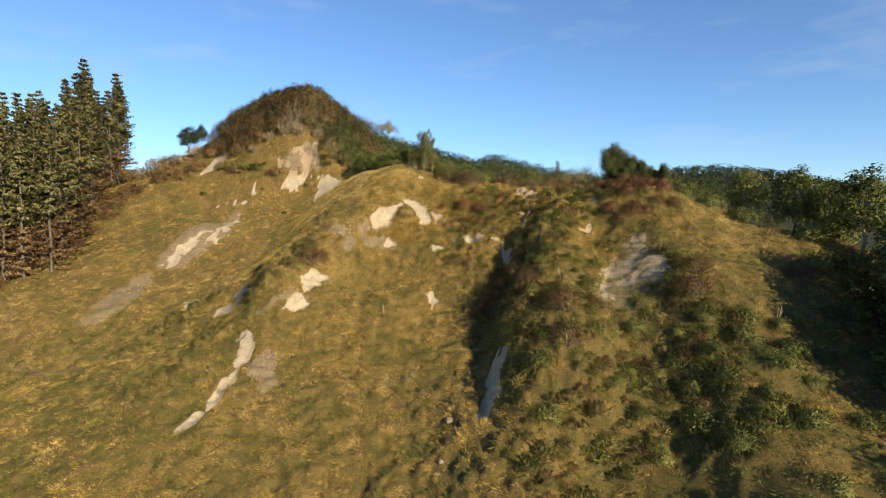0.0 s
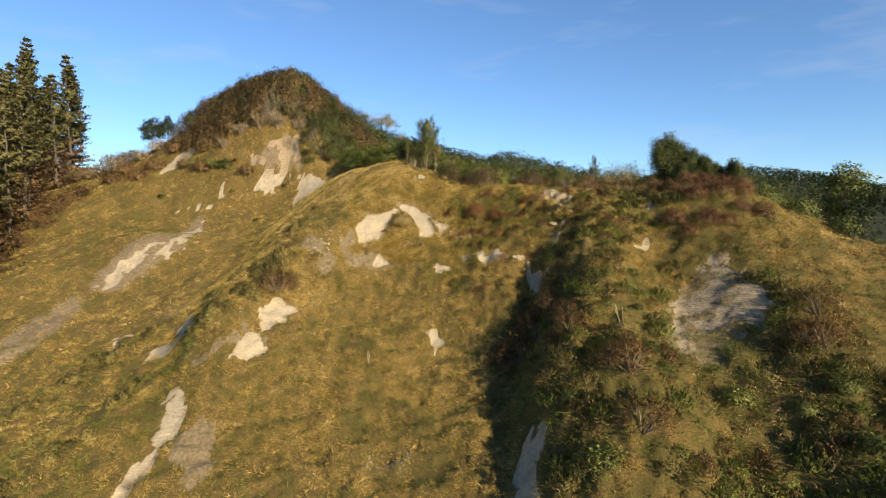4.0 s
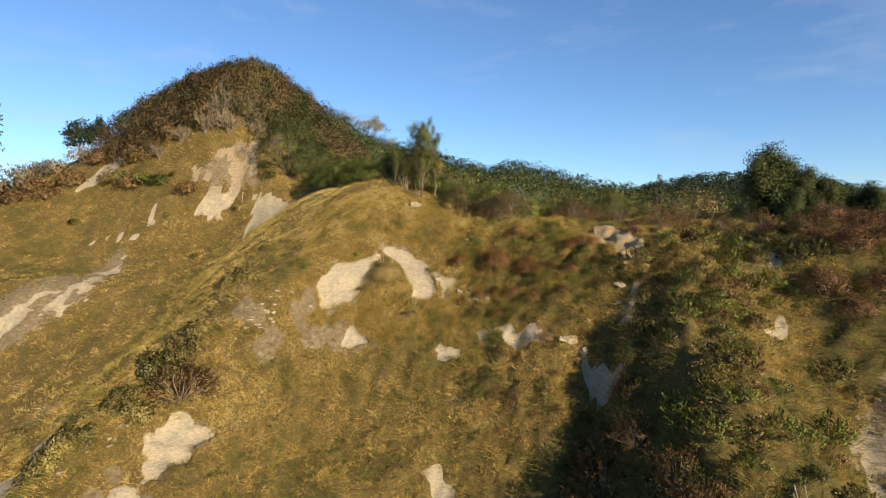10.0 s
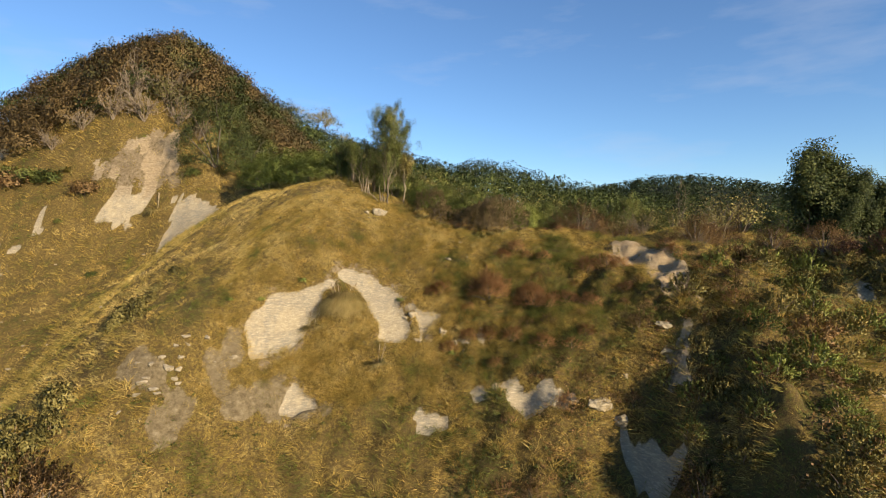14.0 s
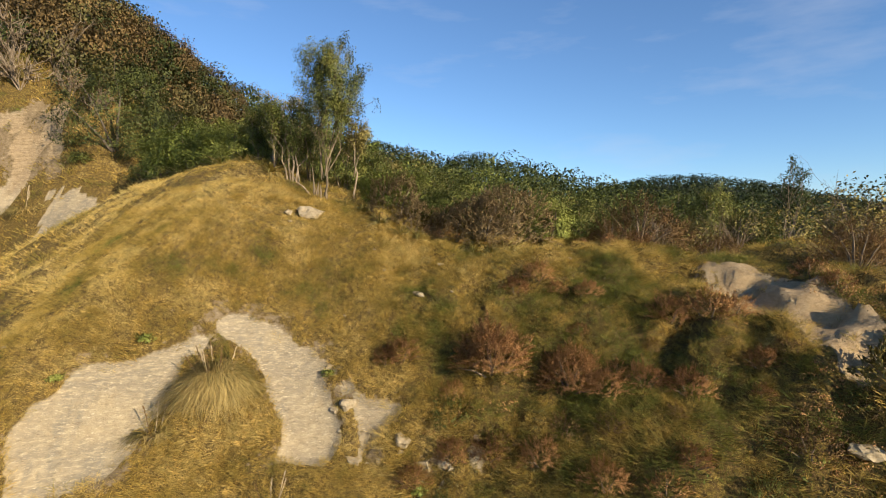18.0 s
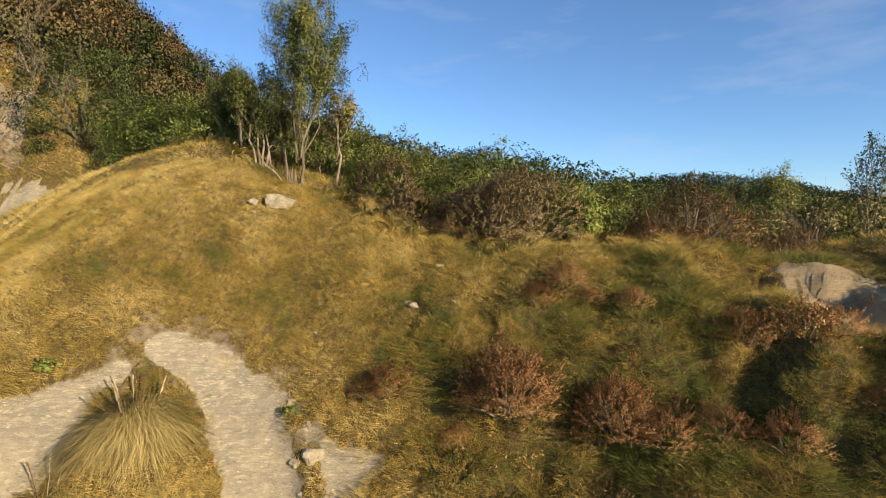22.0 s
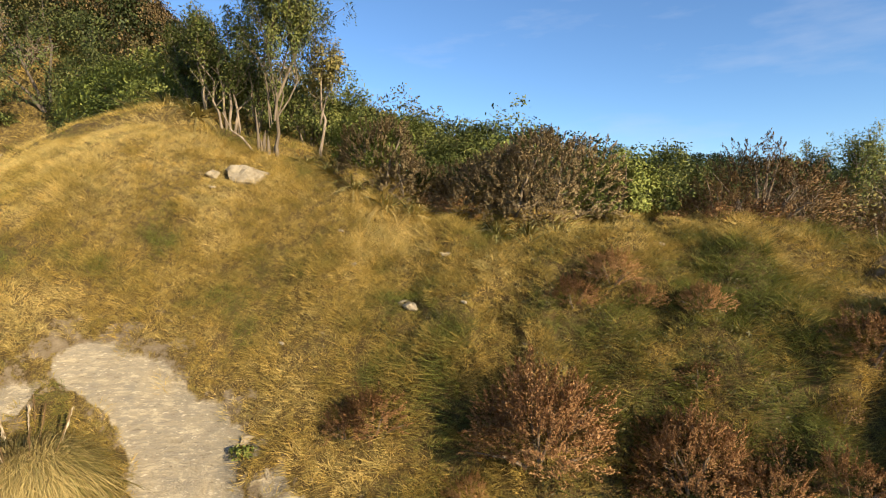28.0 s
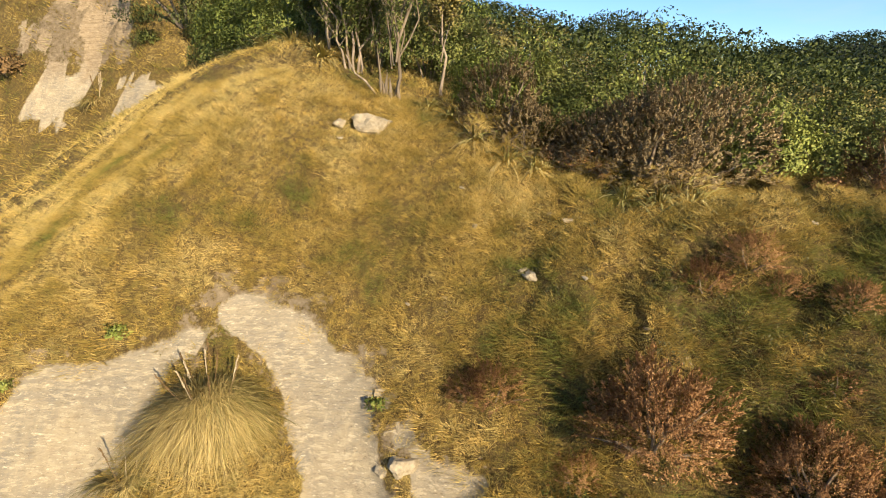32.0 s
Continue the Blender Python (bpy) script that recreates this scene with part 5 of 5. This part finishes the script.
for q in range(2000):
    x, y = rng.uniform(0.5, 16), rng.uniform(79, 95)
    if bare_clay(np.array([x]), np.array([y]))[0] < 0.2 and y < 90.5 and rng.rand() < 0.25 + 0.08 * (90 - y) and all((x - a) ** 2 + (y - b) ** 2 > 1.7 for a, b in spots):
        spots.append((x, y))
for q, ob in enumerate(heath):
    set_out(ob, [place(x, y, rng.uniform(0.5, 1.25), turn(), tall=rng.uniform(0.8, 1.3)) for x, y in spots[q::3]])
ob = shrub(rng, "thicket_bush", "dark red-brown bush in the thicket above the cliff", "bush", "rust thicket", LEAF_RED, 1.4, 1.4, 110, 24, 0.14, 6, 0.4, puff=0.14, inner=0.6)
spots = []
for q in range(600):
    x, y = rng.uniform(24.6, 34), rng.uniform(76.4, 86)
    if y < 73.6 + abs(x - 30) * 0.3 + 3.0 or y > 87.5 - 0.3 * (x - 24):
        continue
    if all((x - a) ** 2 + (y - b) ** 2 > 3.4 for a, b in spots):
        spots.append((x, y))
set_out(ob, [place(x, y, rng.uniform(0.65, 1.0), turn(), tall=rng.uniform(0.9, 1.15)) for x, y in spots])
ob = shrub(rng, "brown_bush", "dark brown twiggy bush in the gully", "bush", "brown bushes", LEAF_BROWN, 1.6, 1.7, 150, 24, 0.13, 14, 0.4, TWIGS, leafw=0.35, frond=0.4, inner=0.5)
set_out(ob, [place(x, y, s, turn()) for x, y, s in ((7.0, 72.8, 1.75), (8.4, 74.6, 1.3), (5.2, 73.6, 1.0), (10.8, 68.0, 1.0), (14.0, 61.8, 1.2), (12.6, 62.6, 0.9), (-19.6, 80.2, 1.3), (-18.8, 80.9, 0.95), (29.8, 63.0, 1.35), (28.6, 63.8, 1.0), (44.5, 66.4, 1.2), (13.4, 57.6, 1.3), (11.0, 71.0, 0.8), (10.2, 74.8, 0.9), (8.8, 77.0, 0.8), (31.6, 66.5, 1.2), (10.6, 77.6, 0.7))])
ob = shrub(rng, "dark_shrub", "low dark green shrub in the rough pasture", "bush", "pasture shrubs", LEAF_OLIVE, 0.8, 0.7, 40, 16, 0.2, 5, 0.2)
rows = [((-46.0, 74.0), (-35.9, 85.5), 26), ((-36.0, 61.4), (-30.9, 74.0), 14), ((-27.0, 75.0), (-22.6, 78.4), 18), ((-22.4, 78.6), (-20.9, 84.0), 16), ((-21.3, 82.0), (-19.0, 98.0), 14)]
spots = []
for (ax, ay), (bx, by), n in rows:
    for q in range(n):
        u = rng.uniform(0, 1)
        spots.append((ax + (bx - ax) * u + rng.normal(0, 0.7), ay + (by - ay) * u + rng.normal(0, 0.9)))
set_out(ob, [place(x, y, rng.uniform(0.5, 1.1), turn(), tall=rng.uniform(0.8, 1.5)) for x, y in spots])
ob = bare_bush(rng, "branch_pile", "heap of grey dead branches lying in the field", "", 2.6, 14, TWIGS, 3, 1.6, 0.012)
set_out(ob, [place(-52.6, 71.6, 1.0, 30, tall=0.35)])
ob = bare_bush(rng, "dead_sapling", "small leafless brown tree on the grassy shoulder", "", 2.4, 8, BARK_DARK, 5, 0.6, 0.012)
set_out(ob, [place(44.3, 66.8, 1.0)])

# ---- plume grasses and herbs on the clay ----
ob = pampas(rng, "plume_grass", "large golden plume grass clump between two clay scars", 16000, 0.95, 1.15, 11, 7, 0.95, (0.6, 1.0), 0.011, 0.62)
set_out(ob, [place(-6.3, 90.85, 1.0, 0, sink=0.05)])
ob = pampas(rng, "small_plume_grass", "small tufted plume grass on the slope", 700, 0.5, 0.9, 4, 1)
set_out(ob, [place(x, y, s, turn(), sink=0.05) for x, y, s in ((-8.0, 90.0, 0.9), (-7.9, 73.7, 1.3), (-3.9, 88.0, 0.95), (36.3, 58.4, 1.6), (-28.8, 117.2, 1.5), (15.0, 66.5, 1.4))])
ob = shrub(rng, "leafy_herb", "small leafy green plant rooted in bare clay", "herb", "herbs on the clay", LEAF_BRIGHT, 0.3, 0.2, 30, 14, 0.1, 0, 0.06, leafw=0.6)
set_out(ob, [place(x, y, s, turn(), sink=0.0) for x, y, s in ((-8.9, 91.6, 1.0), (-2.5, 91.3, 0.8), (-11.4, 90.6, 0.8), (-13.2, 90.2, 0.7), (0.6, 88.0, 0.9))])

# ---- rocks ----
ob = rock(rng, "boulder", "pale cream boulder half sunk in the dry grass", (0.5, 0.4, 0.5))
ob.matrix_basis = place(-3.95, 97.85, 1.5, 20, sink=0.24, tall=1.3)
stones = [rock(rng, "stone", "broken pale stone in the grass", (0.22, 0.17, 0.16), group="stones") for _ in range(3)]
spots = [(1.0, 93.2, 1.3), (0.8, 93.4, 0.8), (1.5, 94.6, 0.6), (1.9, 94.3, 0.8), (-0.5, 94.5, 0.6), (-5.0, 97.5, 1.6), (-4.8, 96.9, 0.6), (0.8, 57.4, 3.4), (-0.2, 52.8, 2.2), (-0.9, 95.6, 0.5), (2.2, 92.6, 0.6), (7.2, 93.3, 0.6), (3.4, 91.6, 0.4), (-2.0, 92.9, 0.5), (-9.6, 98.6, 0.8)]
spots += [(rng.uniform(-46, -24), rng.uniform(96, 116), rng.uniform(0.4, 1.3)) for _ in range(22)]
# broken cream clods below the shoulder
spots += [(-17.0 + 3.0 * u + rng.normal(0, 0.7), 85.0 + 2.6 * u + rng.normal(0, 0.6), rng.uniform(0.5, 1.5)) for u in rng.uniform(0, 1, 18)]
spots += [(-20.5 - 5.0 * u + rng.normal(0, 0.3), 78.6 - 6.5 * u + rng.normal(0, 0.5), rng.uniform(0.4, 1.2)) for u in rng.uniform(0, 1, 16)]
for q, ob in enumerate(stones):
    set_out(ob, [place(x, y, s, turn(), sink=-0.02) for x, y, s in spots[q::3]])
blocks = [rock(rng, "rock_block", "angular pale block on the broken edge of the scar", (0.5, 0.38, 0.42), 0.9, "broken rocks", 4) for _ in range(4)]
spots = [(-2.9, 92.2, 0.5), (-2.4, 91.6, 0.7), (-2.0, 91.0, 0.6), (-1.7, 90.4, 0.9), (-1.3, 89.8, 1.0), (-0.8, 89.5, 0.9), (-0.2, 89.7, 1.0), (0.3, 89.2, 1.1), (-0.6, 88.9, 0.9), (0.9, 88.7, 0.9), (-1.5, 89.1, 0.8), (1.6, 88.5, 0.8), (2.2, 89.1, 0.4), (7.9, 83.1, 1.9), (7.0, 83.6, 1.2), (9.0, 82.6, 1.3), (9.8, 83.6, 1.0)]
spots += [(12.2, 90.4, 0.3), (13.3, 90.4, 0.3), (13.6, 88.9, 0.35), (14.2, 87.9, 0.3), (12.4, 84.6, 1.2), (12.2, 83.4, 1.2), (-12.8, 92.2, 0.5), (-13.4, 91.6, 0.6), (-15.0, 87.6, 0.8), (-15.6, 86.6, 0.9), (-20.3, 76.9, 0.8), (-21.3, 75.7, 0.7)]
edge = [(-2.6, 91.5), (-1.8, 90.8), (-2.0, 90.3), (-1.6, 89.7), (-1.3, 89.2), (-0.6, 88.8), (0.5, 88.5), (1.6, 88.2)]
for (ax, ay), (bx, by) in zip(edge, edge[1:]):
    for q in range(5):
        u = rng.uniform(0, 1)
        spots.append((ax + (bx - ax) * u + rng.normal(0, 0.18), ay + (by - ay) * u + rng.normal(0, 0.14), rng.uniform(0.22, 0.6)))
for q, ob in enumerate(blocks):
    set_out(ob, [place(x, y, s, turn(), rng.uniform(-20, 20), sink=0.1 + 0.22 * s) for x, y, s in spots[q::4]])

# ---- grass and bracken: too many to count ----
rng = np.random.RandomState(41)


def scatter(n, x0, x1, y0, y1, skip=None):
    x, y = rng.uniform(x0, x1, n), rng.uniform(y0, y1, n)
    bare = np.maximum(bare_clay(x, y), np.maximum(0.4 * patches(x, y, TRACKS, 1.2, 9), np.maximum(0.6 * patches(x, y, ARCH_SCARS, 0.7, 3, 1.2, 0.3), 0.8 * patches(x, y, SKIRTS, 0.5, 13, 1.2))))
    keep = rng.uniform(0, 1, n) > bare * 1.15
    if skip:
        keep &= ~((x > skip[0]) & (x < skip[1]) & (y > skip[2]) & (y < skip[3]))
    return x[keep], y[keep]


def falls(x, y):
    """The way downhill, per place."""
    e = 0.6
    return np.stack([ground(x - e, y, False) - ground(x + e, y, False), ground(x, y - e, False) - ground(x, y + e, False)], 1) / (2 * e)


def grass(name, label, x, y, per, spread, length, width):
    """Tufts of blades that fan out and hang downhill."""
    n = len(x)
    z, down = ground(x, y), falls(x, y)
    size = 0.55 + 0.9 * mottle(x, y, 1.1, 21) * rng.uniform(0.6, 1.2, n)
    k = np.repeat(np.arange(n), per)
    m = len(k)
    a, r = rng.uniform(0, 2 * np.pi, m), spread * size[k] * rng.uniform(0, 1, m) ** 0.5
    bx, by = x[k] + np.cos(a) * r, y[k] + np.sin(a) * r
    base = np.stack([bx, by, z[k] - (bx - x[k]) * down[k][:, 0] - (by - y[k]) * down[k][:, 1] - 0.03], 1)
    tx, ty = rng.normal(0, 0.35, n), rng.normal(0, 0.35, n)
    way = unit(np.stack([np.cos(a) * 0.45 + tx[k] + down[k][:, 0] * 0.3 + rng.normal(0, 0.25, m), np.sin(a) * 0.45 + ty[k] + down[k][:, 1] * 0.3 + rng.normal(0, 0.25, m), 0.85 + rng.normal(0, 0.2, m)], 1))
    ln = length * size[k] * rng.uniform(0.5, 1.2, m)
    side = unit(np.cross(way, rng.normal(0, 1, (m, 3)))) * (width * rng.uniform(0.6, 1.3, m))[:, None] * 0.5
    tip = base + way * ln[:, None] + np.stack([down[k][:, 0] * 0.2 + way[:, 0] * 0.3, down[k][:, 1] * 0.2 + way[:, 1] * 0.3, np.full(m, -0.22)], 1) * ln[:, None]
    v = np.stack([base - side, base + side, tip], 1).reshape(-1, 3)
    faces, reps = [np.arange(3 * m).reshape(m, 3)], 3
    me = mesh_data(name, v, faces, BLADES)
    own = rng.uniform(0, 1, n)
    paint(me, "dry", np.repeat(dryness(bx, by) + 0.4 * (own[k] - 0.5) + 0.6 * (mottle(bx, by, 1.3, 52) - 0.5), reps))
    paint(me, "tuft", np.repeat(rng.uniform(0, 1, n)[k], reps))
    tagged(new(name, me), label, "grass", kind="stuff")


NEAR = (-17, 17, 85, 105)
MIDDLE = (-34, 38, 66, 114)
CLOSE = (-14, 13, 86, 99.5)
grass("long_grass", "long dry golden-green grass hanging down the upper slope", *scatter(21000, *CLOSE), 36, 0.17, 0.27, 0.0095)
grass("shoulder_grass", "dry golden grass on the shoulder of the hill", *scatter(11000, *NEAR, CLOSE), 18, 0.2, 0.3, 0.016)
x, y = scatter(2600, -1, 17, 83, 97)
grass("tussock_grass", "shaggy arching tussocks among the bracken", x, y, 44, 0.17, 0.46, 0.0105)
grass("scar_grass", "dry grass round the plume grass between the scars", *scatter(900, -10.5, -3.8, 86.4, 91.8), 34, 0.17, 0.36, 0.016)
grass("hill_grass", "rough tufted hill grass on the middle slope", *scatter(26000, *MIDDLE, NEAR), 13, 0.26, 0.46, 0.028)
grass("pasture_grass", "rough green and straw pasture on the lower slopes", *scatter(40000, -78, 62, 32, 128, MIDDLE), 9, 0.36, 0.52, 0.05)

grass("valley_grass", "rough pasture at the foot of the hill", *scatter(6000, -60, 60, -10, 32), 6, 0.5, 0.6, 0.12)


def bracken(name, label, mat, n, box, per, size, leaf, seed, above):
    """Low ferny growth in patches."""
    x, y = scatter(n, *box)
    keep = mottle(x, y, 3.2, seed) + 0.25 * mottle(x, y, 0.9, seed + 1) > above
    x, y = x[keep], y[keep]
    z = ground(x, y)
    s = size * rng.uniform(0.5, 1.3, len(x))
    k = np.repeat(np.arange(len(x)), per)
    d = unit(rng.normal(0, 1, (len(k), 3)) * (1, 1, 0.7) + (0, 0, 0.5))
    p = np.stack([x, y, z], 1)[k] + d * (s[k] * rng.uniform(0.5, 1, len(k)))[:, None] * (1, 1, 0.75)
    tagged(new(name, leafage(rng, name, p, d, leaf, leaf * 0.45, mat, 0.6)), label, "undergrowth", kind="stuff")


# low clumped growth of the spur and the gully sides
spur = [shrub(rng, "spur_bush", "low dense %s clump of fern and bramble on the spur" % w, "bush", "spur growth", mat, 0.9, 0.62, 70, 22, 0.12, 3, 0.1, TWIGS, inner=0.7, leafw=0.45, frond=0.22) for w, mat in (("dark green", LEAF_GREEN), ("olive", LEAF_OLIVE), ("bright green", LEAF_BRIGHT), ("dead brown", LEAF_BROWN))]
spots = [[], [], [], []]
for q in range(5200):
    x, y = rng.uniform(7.5, 34), rng.uniform(46, 88)
    crest = np.interp(y, [56, 70, 78, 86], [13.5, 15.4, 19.2, 23.2])
    golden = abs(x - crest - 0.6) < 1.1 and rng.rand() < 0.8
    if golden or x > np.interp(y, [46, 70, 76, 88], [34, 31, 25, 27]) or bare_clay(np.array([x]), np.array([y]))[0] > 0.15 or (x < crest - 9 and y > 78) or (17.5 < x < 26.5 and 58.5 < y < 66.5):
        continue
    if all((x - a) ** 2 + (y - b) ** 2 > 1.0 for g in spots for a, b in g) and mottle(np.array([x]), np.array([y]), 2.6, 77)[0] > (0.36 if x < crest or y < 60 else 0.5):
        spots[rng.choice(4, p=[0.25, 0.4, 0.22, 0.13])].append((x, y))
for ob, g in zip(spur, spots):
    set_out(ob, [place(x, y, rng.uniform(0.6, 1.25), turn(), tall=rng.uniform(0.8, 1.5)) for x, y in g])

grass("rank_grass", "rank clumps of long grass standing out of the hillside", *scatter(5200, -60, 34, 44, 86), 30, 0.32, 0.66, 0.03)
bracken("green_bracken", "dark green bracken and bramble on the spur", LEAF_GREEN, 4000, (6, 62, 28, 79), 24, 0.5, 0.16, 31, 0.4)
bracken("brown_bracken", "brown dead bracken on the spur", LEAF_BROWN, 2000, (8, 50, 48, 79), 22, 0.5, 0.2, 35, 0.66)
bracken("crest_bracken", "green and brown bracken above the cliff", LEAF_GREEN, 2600, (17, 50, 79, 93), 26, 0.42, 0.12, 31, 0.5)
bracken("slope_bracken", "green and brown low growth among the grass", LEAF_HEATH, 2600, (0, 18, 78, 94.5), 30, 0.3, 0.07, 38, 0.54)
bracken("low_growth", "dark green low growth and rushes scattered over the lower hillside", LEAF_GREEN, 5000, (-62, 12, 44, 86), 18, 0.32, 0.13, 61, 0.5)
bracken("heath_growth", "rust-brown low heath among the grass", LEAF_RUST, 1700, (1, 17, 78, 89.5), 30, 0.3, 0.075, 44, 0.6)
